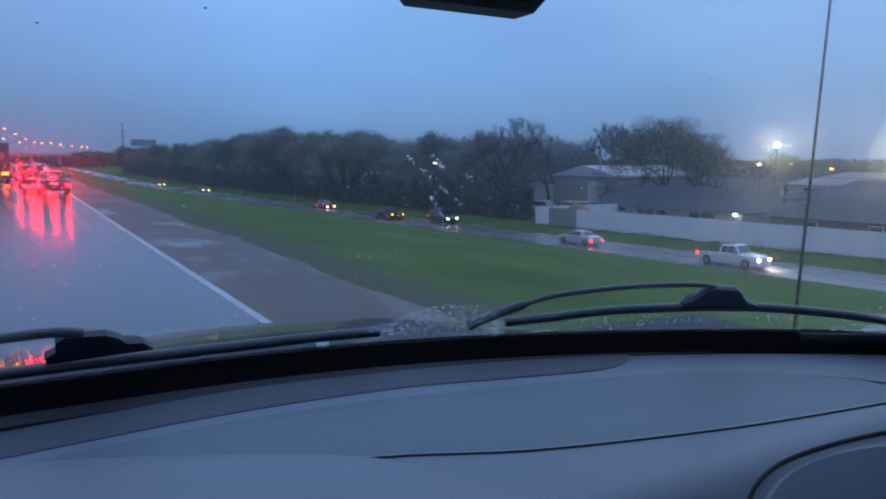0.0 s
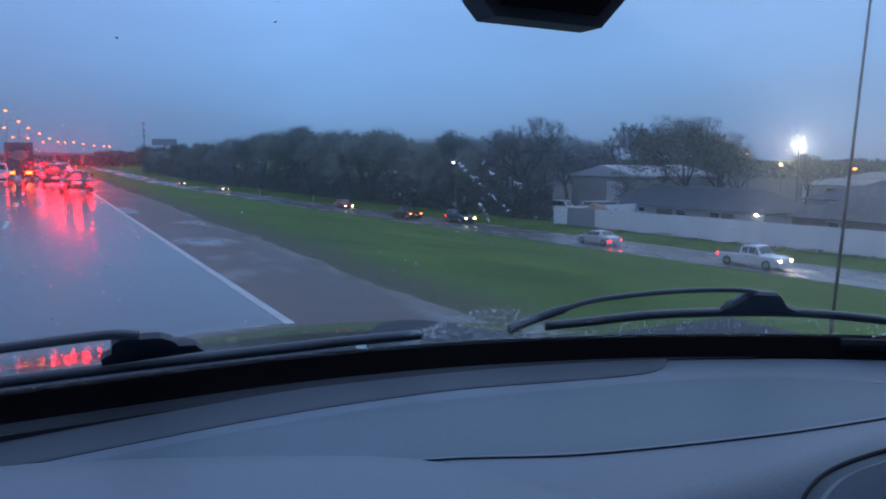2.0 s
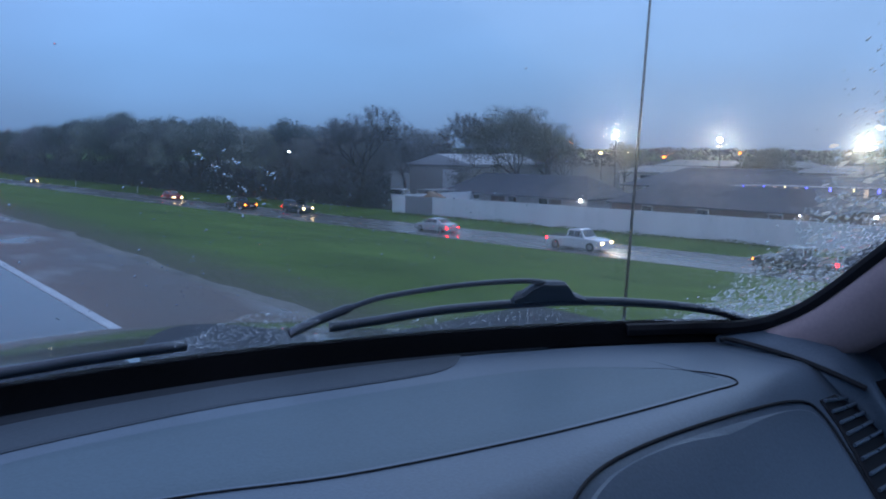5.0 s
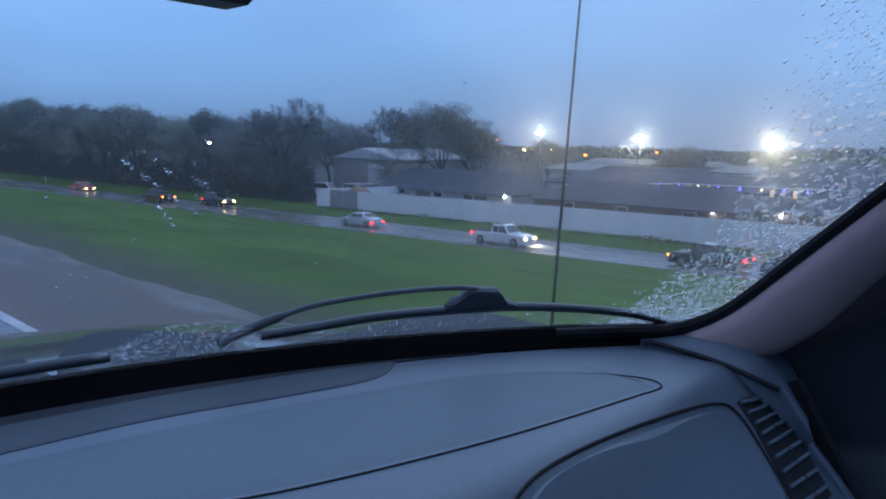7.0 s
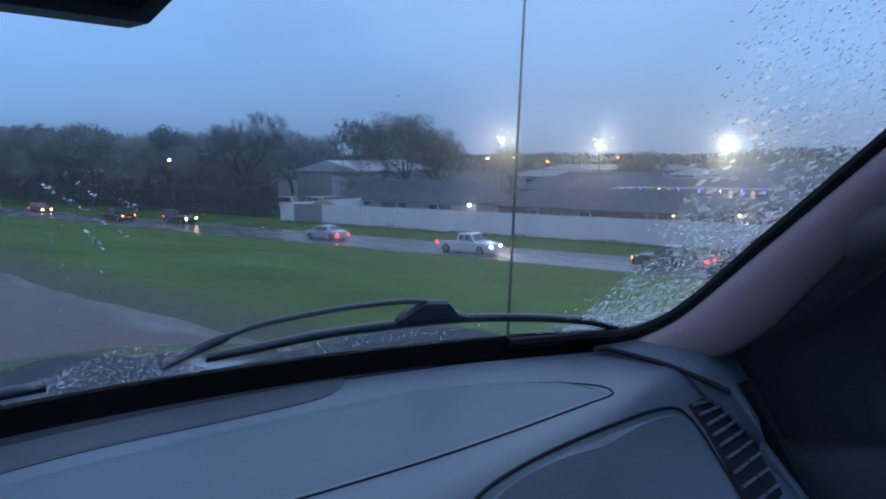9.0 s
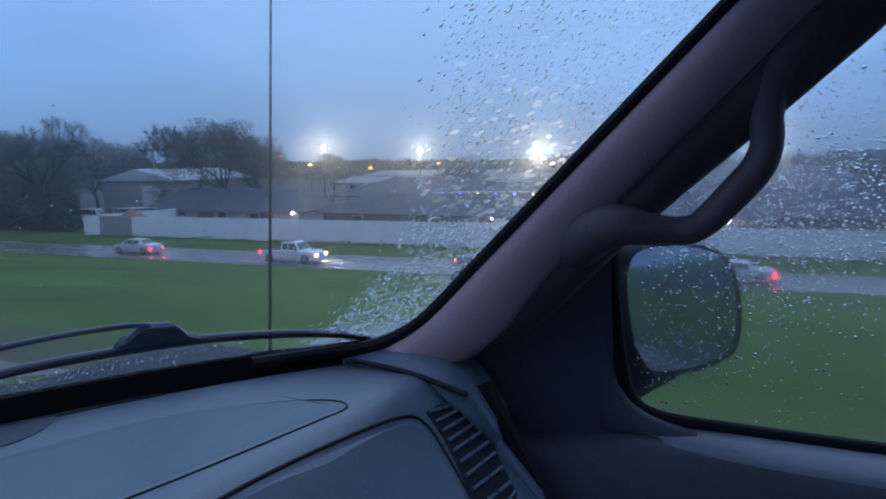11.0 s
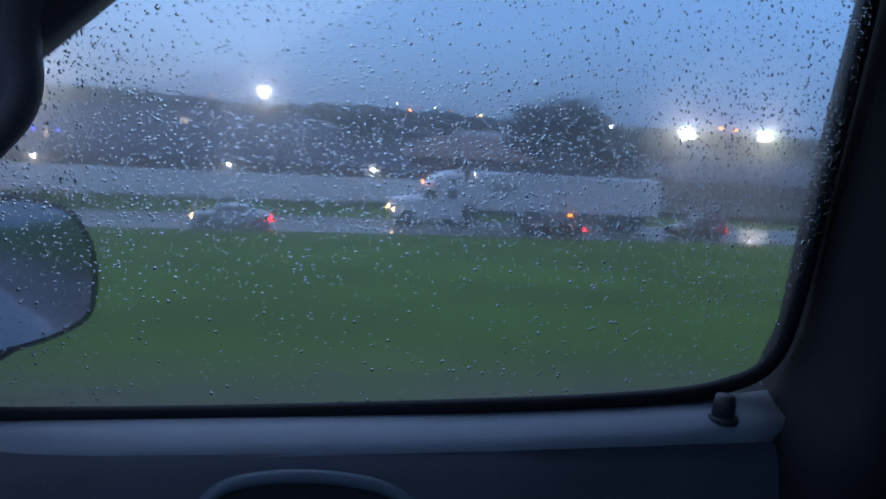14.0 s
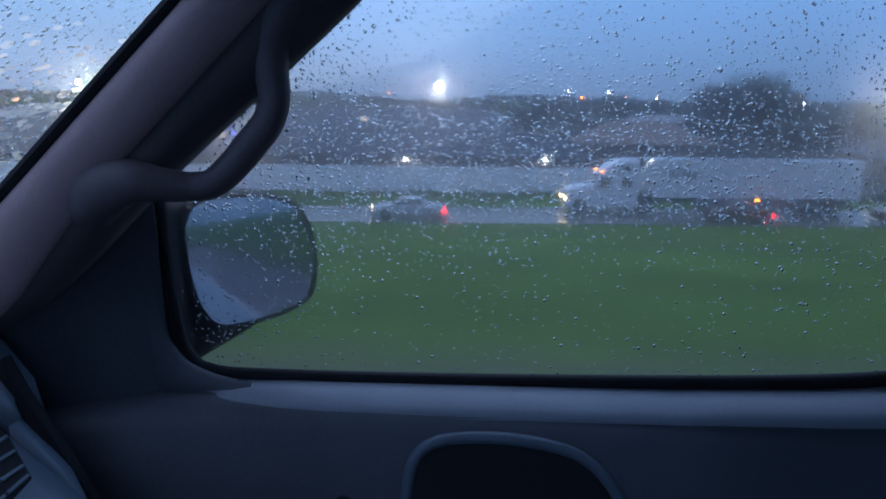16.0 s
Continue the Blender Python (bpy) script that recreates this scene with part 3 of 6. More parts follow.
# glove box lid, its gap and the air vent
glove = smooth_path([(0.252, 0.285, 0), (0.262, 0.334, 0), (0.297, 0.3515, 0), (0.362, 0.356, 0), (0.468, 0.351, 0), (0.555, 0.343, 0), (0.576, 0.330, 0), (0.566, 0.300, 0), (0.550, 0.270, 0), (0.53, 0.225, 0)], 5)
vpart("glove_box_gap", tubed([(p.x, p.y, dash_z(p.x, p.y) + 0.0008) for p in glove], 0.0014, 6), M["groove"], dashboard, "dark gap round the glove box lid")
lid = [(p.x + (0.42 - p.x) * 0.03, p.y - 0.005) for p in glove]
vpart("glove_box_lid", plate(lid, 0.0028, inset=0.006), M["dash"], dashboard)
vent_l = [(0.589, 0.337), (0.583, 0.318), (0.572, 0.300), (0.556, 0.278), (0.54, 0.252)]
vent_r = [(0.618, 0.336), (0.634, 0.322), (0.637, 0.305), (0.629, 0.284), (0.612, 0.258)]
vent_outline = vent_l + vent_r[::-1]
air_vent = vpart("air_vent", plate(vent_outline, 0.0030, inset=0.003), M["groove"], dashboard, "slotted side air vent")
for i in range(10):
    s = (i + 0.5) / 10 * 4
    q = min(3, int(s))
    fr = s - q
    a = Vector(vent_l[q]).lerp(Vector(vent_l[q + 1]), fr)
    sr = min(3.99, s + 0.35)
    b = Vector(vent_r[int(sr)]).lerp(Vector(vent_r[int(sr) + 1]), sr - int(sr))
    a, b = a.lerp(b, 0.06), b.lerp(a, 0.06)
    mid = a.lerp(b, 0.52)
    for p0, p1 in ((a, mid.lerp(a, 0.06)), (mid.lerp(b, 0.06), b)):
        bm = tubed([(p0.x, p0.y, dash_z(p0.x, p0.y) + 0.005), (p1.x, p1.y, dash_z(p1.x, p1.y) + 0.0048)], 0.0017, 6)
        vpart("vent_slat", bm, M["dash"], dashboard)

# black band at the foot of the windscreen
bm = bmesh.new()
rings = []
for i in range(60):
    x = -0.95 + i * (0.72 + 0.95) / 59
    a, b = screen(x, 1.363, -0.003), screen(x, 1.363, 0.004)
    lo = Vector((x, base_y(x) + 0.002, 1.32))
    rings.append([lo + Vector((0, -0.032, 0)), lo + Vector((0, -0.021, 0.0272)), a, b, lo + Vector((0, 0.03, 0))])
loft(bm, rings)
# added strip: the dashboard's falloff into shade, painted in an even dark tone
shade_rings = []
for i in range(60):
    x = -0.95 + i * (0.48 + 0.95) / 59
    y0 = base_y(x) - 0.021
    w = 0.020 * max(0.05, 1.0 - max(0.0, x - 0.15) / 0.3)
    shade_rings.append([(x, y0, 1.330), (x, y0, 1.3474), (x, y0 - w * 0.7, 1.3466), (x, y0 - w, 1.3454), (x, y0 - w, 1.330)])
shade_bm = bmesh.new()
loft(shade_bm, shade_rings)
vpart("dashboard_shade_strip", shade_bm, M["shadestrip"], dashboard, "painted shade strip along the dashboard's far edge")
vpart("windscreen_seal", bm, M["frit"], label="black band along the foot of the windscreen")

# windscreen and its blue shade band
def sheet(x0, x1, z0, z1, nx=40, nz=12, thick=0.004):
    b = bmesh.new()
    for off in ((0.0, thick) if thick else (0.0,)):
        g = [[b.verts.new(screen(x0 + (x1 - x0) * i / nx, z0 + (z1 - z0) * j / nz, off)) for j in range(nz + 1)] for i in range(nx + 1)]
        for i in range(nx):
            for j in range(nz):
                b.faces.new((g[i][j], g[i + 1][j], g[i + 1][j + 1], g[i][j + 1]))
    return b


windscreen = vpart("windscreen", sheet(-0.95, 0.745, 1.352, 1.86, thick=0.0), M["glass"], label="wet curved windscreen glass", smooth=True)
windscreen.visible_shadow = False
band = vpart("shade_band", sheet(-0.95, 0.745, 1.688, 1.86, thick=0.0), M["tint"], windscreen, "blue tinted shade band", True)
band.visible_shadow = False
for v in band.data.vertices:
    v.co += Vector((0, -0.003, -0.003))

# windscreen pillar: pale trim inside, dark behind
def pillar_y(z):
    return 0.385 - 1.0 * (z - 1.39) + 10.0 * max(0.0, 1.40 - z) ** 2


def pillar_ring(z, pts):
    return [(x, pillar_y(z) + dy, z + dz) for x, dy, dz in pts]


zs = [1.30, 1.32, 1.335, 1.35, 1.36, 1.375, 1.39, 1.41, 1.43, 1.46, 1.49, 1.52, 1.58, 1.64, 1.70, 1.78, 1.86]
bm = bmesh.new()
rings = []
for z in zs:
    fl = max(0.0, (1.37 - z) / 0.05)
    wide = max(0.0, min(1.0, (1.52 - z) / 0.18)) ** 2
    rings.append(pillar_ring(z, [(0.654 - 0.008 * fl, -0.010 + 0.014 * min(1, fl), 0), (0.649 - 0.011 * fl, -0.024 + 0.012 * min(1, fl), 0), (0.650 - 0.014 * fl, -0.040, 0), (0.662 - 0.004 * wide, -0.074 - 0.030 * wide, 0), (0.685, -0.082 - 0.034 * wide, 0), (0.72, -0.05 - 0.04 * wide, 0), (0.72, 0.0, 0)]))
loft(bm, rings)
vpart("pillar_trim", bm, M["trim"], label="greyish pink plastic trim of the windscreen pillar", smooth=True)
bm = bmesh.new()
rings = []
for z in zs:
    up = 0.018 * max(0.0, min(1.0, (z - 1.50) / 0.12))
    rings.append(pillar_ring(z, [(0.668, -0.074, 0), (0.674, -0.100, 0), (0.690, -0.117 - up, 0), (0.702, -0.119 - up, 0), (0.80, -0.092 - up, 0), (0.835, -0.07 - up, 0), (0.83, 0.0, 0), (0.725, 0.004, 0)]))
loft(bm, rings)
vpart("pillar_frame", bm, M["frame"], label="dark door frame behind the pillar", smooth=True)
bm = bmesh.new()
tube(bm, smooth_path([(0.56, base_y(0.56) - 0.008, 1.357), (0.62, 0.468, 1.358), (0.645, 0.434, 1.362), (0.655, 0.402, 1.375)] + [(0.656, pillar_y(z) - 0.008, z) for z in (1.40, 1.46, 1.55, 1.65, 1.80)], 5), 0.0068, 8)
vpart("windscreen_edge_seal", bm, M["rubber"])
# foot of the pillar trim with the gap along the dashboard
bm = bmesh.new()
loft(bm, [[(0.630, 0.455, 1.30), (0.630, 0.455, 1.350), (0.655, 0.452, 1.358), (0.70, 0.45, 1.36), (0.70, 0.45, 1.30)],
          [(0.629, 0.40, 1.30), (0.629, 0.40, 1.347), (0.650, 0.40, 1.362), (0.70, 0.40, 1.375), (0.70, 0.40, 1.30)],
          [(0.627, 0.35, 1.30), (0.627, 0.35, 1.341), (0.648, 0.352, 1.356), (0.70, 0.36, 1.36), (0.70, 0.35, 1.30)],
          [(0.630, 0.315, 1.29), (0.630, 0.315, 1.330), (0.652, 0.322, 1.336), (0.70, 0.33, 1.338), (0.70, 0.32, 1.28)],
          [(0.634, 0.288, 1.27), (0.634, 0.288, 1.297), (0.652, 0.296, 1.302), (0.70, 0.305, 1.304), (0.70, 0.295, 1.26)]])
vpart("pillar_foot", bm, M["dash"], label="grey end cap between dashboard and pillar", smooth=True)
vpart("panel_gap", tubed([(0.622, 0.446, 1.3500), (0.628, 0.436, 1.3510), (0.628, 0.38, 1.3465), (0.6265, 0.345, 1.3405), (0.628, 0.315, 1.3325)], 0.0026, 6, 4), M["groove"])
bm = bmesh.new()
loft(bm, [[(0.640, 0.45, 1.33), (0.70, 0.45, 1.33), (0.70, 0.45, 0.9), (0.64, 0.45, 0.9)], [(0.634, 0.315, 1.318), (0.66, 0.315, 1.31), (0.66, 0.315, 0.9), (0.634, 0.315, 0.9)],
          [(0.634, 0.25, 1.245), (0.655, 0.25, 1.24), (0.655, 0.25, 0.9), (0.634, 0.25, 0.9)], [(0.634, 0.19, 1.12), (0.65, 0.19, 1.10), (0.65, 0.19, 0.9), (0.634, 0.19, 0.9)]])
vpart("dashboard_end", bm, M["dash"], label="rounded grey end of the dashboard", smooth=True)

# grab handle on the pillar
grip = [(0.702, 0.252, 1.458), (0.686, 0.230, 1.473), (0.672, 0.206, 1.487), (0.668, 0.184, 1.491), (0.674, 0.162, 1.488), (0.681, 0.142, 1.486), (0.685, 0.125, 1.488), (0.690, 0.111, 1.499), (0.690, 0.093, 1.519), (0.690, 0.076, 1.540), (0.690, 0.070, 1.561), (0.690, 0.072, 1.583), (0.690, 0.070, 1.610), (0.690, 0.055, 1.640), (0.696, 0.025, 1.680), (0.705, -0.010, 1.715)]
grip_r = [0.020, 0.027, 0.025, 0.019, 0.0145, 0.0125, 0.0125, 0.0132, 0.0138, 0.0135, 0.0132, 0.0145, 0.0190, 0.0235, 0.0245, 0.0200]
path = smooth_path(grip, 5)
rr = [grip_r[min(len(grip_r) - 1, int(i / 5))] * (1 - (i % 5) / 5) + grip_r[min(len(grip_r) - 1, int(i / 5) + 1)] * (i % 5) / 5 for i in range(len(path))]
bm = bmesh.new()
tube(bm, path, rr, 14)
vpart("grab_handle", bm, M["handle"], label="dark brownish plastic grab handle on the pillar", smooth=True)

# front door: inner panel, sill, sail panel, window frame
bm = bmesh.new()
loft(bm, [[(0.69 + d, y, 0.95), (0.715 + d, y, 1.10), (0.735 + d, y, 1.19), (0.748 + d, y, 1.235), (0.758 + d, y, 1.254), (0.78, y, 1.262), (0.86, y, 1.24), (0.86, y, 0.95)] for y, d in ((0.36, -0.055), (0.30, -0.034), (0.25, -0.017), (0.21, -0.006), (0.17, 0.0), (-0.3, 0.0), (-0.6, 0.0), (-0.80, 0.0))])
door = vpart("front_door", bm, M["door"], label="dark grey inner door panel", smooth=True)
bm = bmesh.new()
loft(bm, [[(0.772 - d, y, 1.238), (0.757 - d, y, 1.250 + e), (0.764 - d, y, 1.260 + e), (0.780 - d * 0.4, y, 1.266 + e), (0.799, y, 1.2755 + e), (0.799, y, 1.24)] for y, e, d in ((0.25, -0.006, -0.024), (0.225, -0.004, -0.021), (0.20, -0.002, -0.017), (0.175, -0.001, -0.012), (0.145, 0.0, -0.006), (0.10, 0.001, -0.002), (0.05, 0.001, 0), (-0.3, 0.004, 0), (-0.44, 0.009, 0), (-0.55, 0.016, 0), (-0.60, 0.022, 0.0))])
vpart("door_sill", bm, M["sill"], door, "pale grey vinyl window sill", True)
seal = smooth_path([(0.800, 0.223, 1.46), (0.800, 0.219, 1.38), (0.800, 0.213, 1.330), (0.800, 0.203, 1.296), (0.800, 0.178, 1.277), (0.800, 0.10, 1.273), (0.800, -0.15, 1.276), (0.800, -0.44, 1.286), (0.800, -0.555, 1.302), (0.800, -0.605, 1.335), (0.800, -0.622, 1.41), (0.800, -0.632, 1.52), (0.800, -0.645, 1.66), (0.800, -0.66, 1.82)], 6)
bm = bmesh.new()
tube(bm, seal, 0.0085, 8)
vpart("window_seal", bm, M["rubber"], door, "black rubber window seal", True)
bm = bmesh.new()
sail = [(0.790, 0.206, 1.265), (0.790, 0.218, 1.33), (0.790, 0.220, 1.38), (0.788, 0.224, 1.48), (0.765, 0.26, 1.52), (0.709, 0.37, 1.43), (0.709, 0.37, 1.24), (0.790, 0.206, 1.24)]
loft(bm, [sail, [(0.81, y, z) for x, y, z in sail]])
vpart("sail_panel", bm, M["sail"], door, "dark triangular panel ahead of the window")
fillet = smooth_path([(0.226, 1.40, 0), (0.222, 1.345, 0), (0.213, 1.312, 0), (0.198, 1.291, 0), (0.172, 1.278, 0), (0.13, 1.270, 0), (0.09, 1.266, 0)], 4)
bm = bmesh.new()
loft(bm, [[(x, p.x + o, p.y - o * 0.4) for p in fillet] + [(x, 0.09, 1.255), (x, 0.27, 1.255), (x, 0.27, 1.40)] for x, o in ((0.781, 0.014), (0.784, 0.005), (0.789, 0.0), (0.7955, 0.0))])
vpart("sail_corner", bm, M["sail"], door, "rounded corner between sail panel and sill", True)
vpart("door_edge_gap", tubed([(0.672, 0.318, 1.33), (0.668, 0.300, 1.30), (0.664, 0.268, 1.25), (0.660, 0.235, 1.19), (0.658, 0.20, 1.10)], 0.011, 8, 4), M["rubber"], door, "black gap at the door's edge")
# door lock knob
bm = bmesh.new()
disc(bm, (0.775, -0.538, 1.277), (0, 0, 1), 0.016, 0.006, 14)
tube(bm, [(0.775, -0.538, 1.276), (0.775, -0.538, 1.294), (0.775, -0.538, 1.301)], [0.0115, 0.0105, 0.009], 12)
vpart("lock_knob", bm, M["darktrim"], door, "black door lock knob", True)
# inner handle: rim in paler grey standing for its highlight, dark cup plate, lever
rim = smooth_path([(0.731, -0.035, 1.170), (0.740, -0.042, 1.212), (0.745, -0.060, 1.231), (0.747, -0.10, 1.238), (0.746, -0.15, 1.237), (0.744, -0.20, 1.226), (0.738, -0.232, 1.200), (0.729, -0.25, 1.16), (0.722, -0.22, 1.13), (0.719, -0.14, 1.12), (0.722, -0.06, 1.13), (0.731, -0.035, 1.170)], 5)
vpart("handle_rim", tubed(rim, 0.0065, 8), M["dash"], door, "raised rim round the door handle, highlight painted as paler grey", True)
# thin dark plate: the hollow's shade is put into its colour
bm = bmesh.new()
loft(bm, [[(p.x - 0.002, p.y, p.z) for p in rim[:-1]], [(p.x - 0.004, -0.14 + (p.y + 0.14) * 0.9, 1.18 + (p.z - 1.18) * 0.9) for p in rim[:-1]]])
vpart("handle_cup_shade", bm, M["groove"], door, "dark plate for the shaded hollow of the door handle")
vpart("handle_lever", tubed([(0.722, -0.08, 1.172), (0.714, -0.11, 1.170), (0.714, -0.13, 1.166), (0.720, -0.16, 1.160)], 0.006, 8, 5), M["chrome"], door, "small chrome lever", True)
vpart("window_winder_knob", tubed([(0.735, 0.025, 1.165), (0.705, 0.025, 1.167), (0.697, 0.025, 1.168)], [0.014, 0.013, 0.009], 12), M["darktrim"], door, "black round knob", True)
# side window
bm = bmesh.new()
g = [[bm.verts.new((0.803 - 0.12 * max(0, z - 1.28) * 0.6, min(0.225, pillar_y(z) - 0.055) * (1 - i / 18) - 0.675 * i / 18, z)) for z in [1.27 + 0.05 * j for j in range(13)]] for i in range(19)]
for a, b in zip(g, g[1:]):
    for j in range(12):
        bm.faces.new((a[j], b[j], b[j + 1], a[j + 1]))
side_window = vpart("side_window", bm, M["sideglass"], door, "wet side window covered in raindrops", True)
side_window.visible_shadow = False
# pillar behind the door and roof
bm = bmesh.new()
loft(bm, [[(0.66, -0.665 - s, z), (0.70, -0.644 - s, z), (0.795, -0.632 - s, z), (0.85, -0.64 - s, z), (0.85, -0.80, z), (0.70, -0.80, z)] for z, s in ((0.95, -0.05), (1.22, -0.05), (1.27, -0.045), (1.30, -0.022), (1.36, -0.002), (1.5, 0.008), (1.7, 0.03), (1.9, 0.05))])
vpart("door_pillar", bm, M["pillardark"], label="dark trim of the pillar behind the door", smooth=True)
bm = bmesh.new()
box(bm, (-0.98, -1.7, 1.84), (0.86, 0.16, 1.90), 0.02)
vpart("roof", bm, M["cloth"], label="grey cloth roof lining")
bm = bmesh.new()
box(bm, (0.70, -1.7, 1.74), (0.86, 0.02, 1.86), 0.02)
vpart("roof_rail", bm, M["darktrim"])
bm = bmesh.new()
box(bm, (0.66, -1.7, 0.5), (0.86, -0.80, 1.86), 0.01)
# unseen rear and upper left walls, added to keep light off the door
box(bm, (-0.98, -1.75, 0.5), (0.86, -1.70, 1.86), 0.01)
box(bm, (-0.98, -1.7, 1.26), (-0.93, -0.75, 1.86), 0.01)
box(bm, (-0.98, -1.7, 0.5), (-0.80, 0.7, 1.27), 0.01)
box(bm, (-0.98, -1.7, 0.45), (0.86, 0.7, 0.5), 0.01)
vpart("cab_shell", bm, M["door"], label="dark walls and floor of the cab, upper rear walls added to block light")
# mirror at the windscreen
bm = bmesh.new()
loft(bm, [[(x, y, z) for x, z in ((0.043, 1.590), (0.096, 1.590), (0.108, 1.602), (0.128, 1.63), (0.125, 1.66), (0.012, 1.66), (0.015, 1.63), (0.037, 1.596))] for y in (0.328, 0.342)])
inner_mirror = vpart("rear_view_mirror", bm, M["door"], label="black rear-view mirror at the windscreen")
bm = bmesh.new()
loft(bm, [[(x, y, z) for x, z in ((0.046, 1.5945), (0.093, 1.5945), (0.104, 1.6055), (0.121, 1.632), (0.119, 1.656), (0.018, 1.656), (0.021, 1.632), (0.042, 1.600))] for y in (0.3265, 0.3285)])
vpart("mirror_glass", bm, M["darkglass"], inner_mirror, "dark mirror glass showing the unlit cab")
vpart("mirror_stem", tubed([(0.065, 0.338, 1.645), (0.065, 0.345, 1.66), (0.065, 0.352, 1.672)], 0.008, 8), M["rubber"], inner_mirror)

# wipers lying at the foot of the windscreen
def on_screen(pts, off):
    return [screen(x, z, off) for x, z in pts]


wiper = vpart("wiper", tubed(on_screen([(0.262, 1.373), (0.276, 1.383), (0.302, 1.397), (0.323, 1.405), (0.366, 1.411), (0.402, 1.4135), (0.436, 1.4135), (0.455, 1.411)], 0.006), [0.0042] * 10 + [0.0024] * 26, 8, 5), M["wiper"], label="black wiper arm resting on the windscreen", smooth=True)
vpart("wiper_blade", tubed(on_screen([(0.292, 1.3775), (0.33, 1.381), (0.389, 1.388), (0.479, 1.390), (0.545, 1.386), (0.622, 1.375), (0.678, 1.359)], 0.004), 0.0042, 8, 5), M["wiper"], wiper, "black rubber wiper blade", True)
bm = bmesh.new()
blk = [(0.4475, 1.4105), (0.452, 1.4140), (0.473, 1.4125), (0.479, 1.4085), (0.486, 1.403), (0.492, 1.3985), (0.505, 1.394), (0.440, 1.3925), (0.439, 1.398), (0.4445, 1.401)]
loft(bm, [[screen(x, z - 0.002, 0.002) for x, z in blk], [screen(x, z - 0.002, 0.006) for x, z in blk], [screen(0.46 + (x - 0.46) * 0.8, 1.403 + (z - 1.405) * 0.8, 0.010) for x, z in blk]])
vpart("wiper_bracket", bm, M["wiper"], wiper, "black bracket joining arm and blade")
for x, z in ((0.456, 1.4085), (0.468, 1.4075), (0.474, 1.4000)):
    bm = bmesh.new()
    disc(bm, screen(x, z - 0.002, 0.0105), (0, 0.68, 0.73), 0.0035, 0.003, 10)
    vpart("rivet", bm, M["rubber"], wiper)
wiper_b = vpart("wiper", tubed(on_screen([(-0.40, 1.385), (-0.25, 1.398), (-0.138, 1.403), (-0.082, 1.405), (-0.06, 1.402)], 0.006), 0.0036, 8, 5), M["wiper"], label="black wiper arm before the driver's side", smooth=True)
vpart("wiper_blade", tubed(on_screen([(-0.36, 1.368), (-0.22, 1.372), (-0.082, 1.373), (0.039, 1.3725), (0.11, 1.374), (0.178, 1.375)], 0.004), 0.0045, 8, 5), M["wiper"], wiper_b, "black rubber wiper blade", True)
bm = bmesh.new()
blk = [(-0.078, 1.399), (-0.072, 1.403), (-0.045, 1.4015), (-0.036, 1.397), (-0.030, 1.391), (-0.018, 1.390), (-0.010, 1.382), (-0.084, 1.379), (-0.085, 1.386), (-0.078, 1.390)]
loft(bm, [[screen(x, z, 0.002) for x, z in blk], [screen(x, z, 0.007) for x, z in blk], [screen(-0.048 + (x + 0.048) * 0.8, 1.39 + (z - 1.39) * 0.8, 0.010) for x, z in blk]])
vpart("wiper_bracket", bm, M["wiper"], wiper_b, "black bracket joining arm and blade")

# hood, cowl, fender, aerial
bm = bmesh.new()
rings = []
for y, z, w in ((0.60, 1.318, 0.80), (0.80, 1.320, 0.80), (1.0, 1.300, 0.79), (1.25, 1.266, 0.775), (1.45, 1.228, 0.75), (1.58, 1.190, 0.71), (1.66, 1.12, 0.66), (1.68, 0.95, 0.62)):
    rings.append([(-w - 0.08 + (2 * w) * i / 16, y - 0.16 * abs(i / 8 - 1.15) ** 2.2 * max(0, (y - 0.9)), z - 0.05 * abs(i / 8 - 1) ** 3) for i in range(17)] + [(w - 0.08, y - 0.1, 0.8), (-w - 0.08, y - 0.1, 0.8)])
loft(bm, rings)
vpart("hood", bm, M["hood"], label="wet dark hood mirroring the sky", smooth=True)
bm = boxed((-0.9, 0.55, 1.25), (0.74, 0.80, 1.318), 0.02)
box(bm, (-0.9, 0.60, 1.27), (0.19, 0.90, 1.3245), 0.006)
# made-up tongue of the cowl, added to darken the rain patch seen above it
arc = [(0.19 + 0.19 * i / 12, 0.80 + 0.15 * math.sin(math.pi * i / 12) ** 0.7) for i in range(13)]
prism(bm, arc + [(0.38, 0.66), (0.19, 0.66)], 1.27, 1.3238, 2)
vpart("cowl", bm, M["cowl"], label="black cowl below the wipers, with an added tongue darkening the rain patch")
vpart("aerial", tubed([(0.724, 0.632, 1.25), (0.724, 0.629, 1.34), (0.732, 0.614, 1.72), (0.742, 0.598, 2.20)], [0.0036, 0.0021, 0.0015, 0.0010], 8), M["rubber"], label="thin black whip aerial on the fender")

# outside mirror
bm = bmesh.new()
glass_outline = [(0.861, 1.417), (0.872, 1.436), (0.890, 1.443), (0.920, 1.443), (0.957, 1.439), (0.994, 1.425), (1.011, 1.395), (1.014, 1.353), (1.002, 1.314), (0.978, 1.301), (0.936, 1.297), (0.888, 1.301), (0.871, 1.316), (0.862, 1.342), (0.859, 1.380)]
glass_outline = [(p.x, p.y) for p in smooth_path([(x, z, 0) for x, z in glass_outline] + [(*glass_outline[0], 0)], 4)[:-1]]
cx, cz = 0.94, 1.370


def MIRROR_Y(x, z):
    return 0.158 - 0.625 * (x - 0.95) + 0.118 * (z - 1.365)


def mring(f, dy):
    out = []
    for x, z in glass_outline:
        x, z = cx + (x - cx) * f, cz + (z - cz) * f
        out.append((x + dy * 0.5, MIRROR_Y(x, z) + dy, z))
    return out


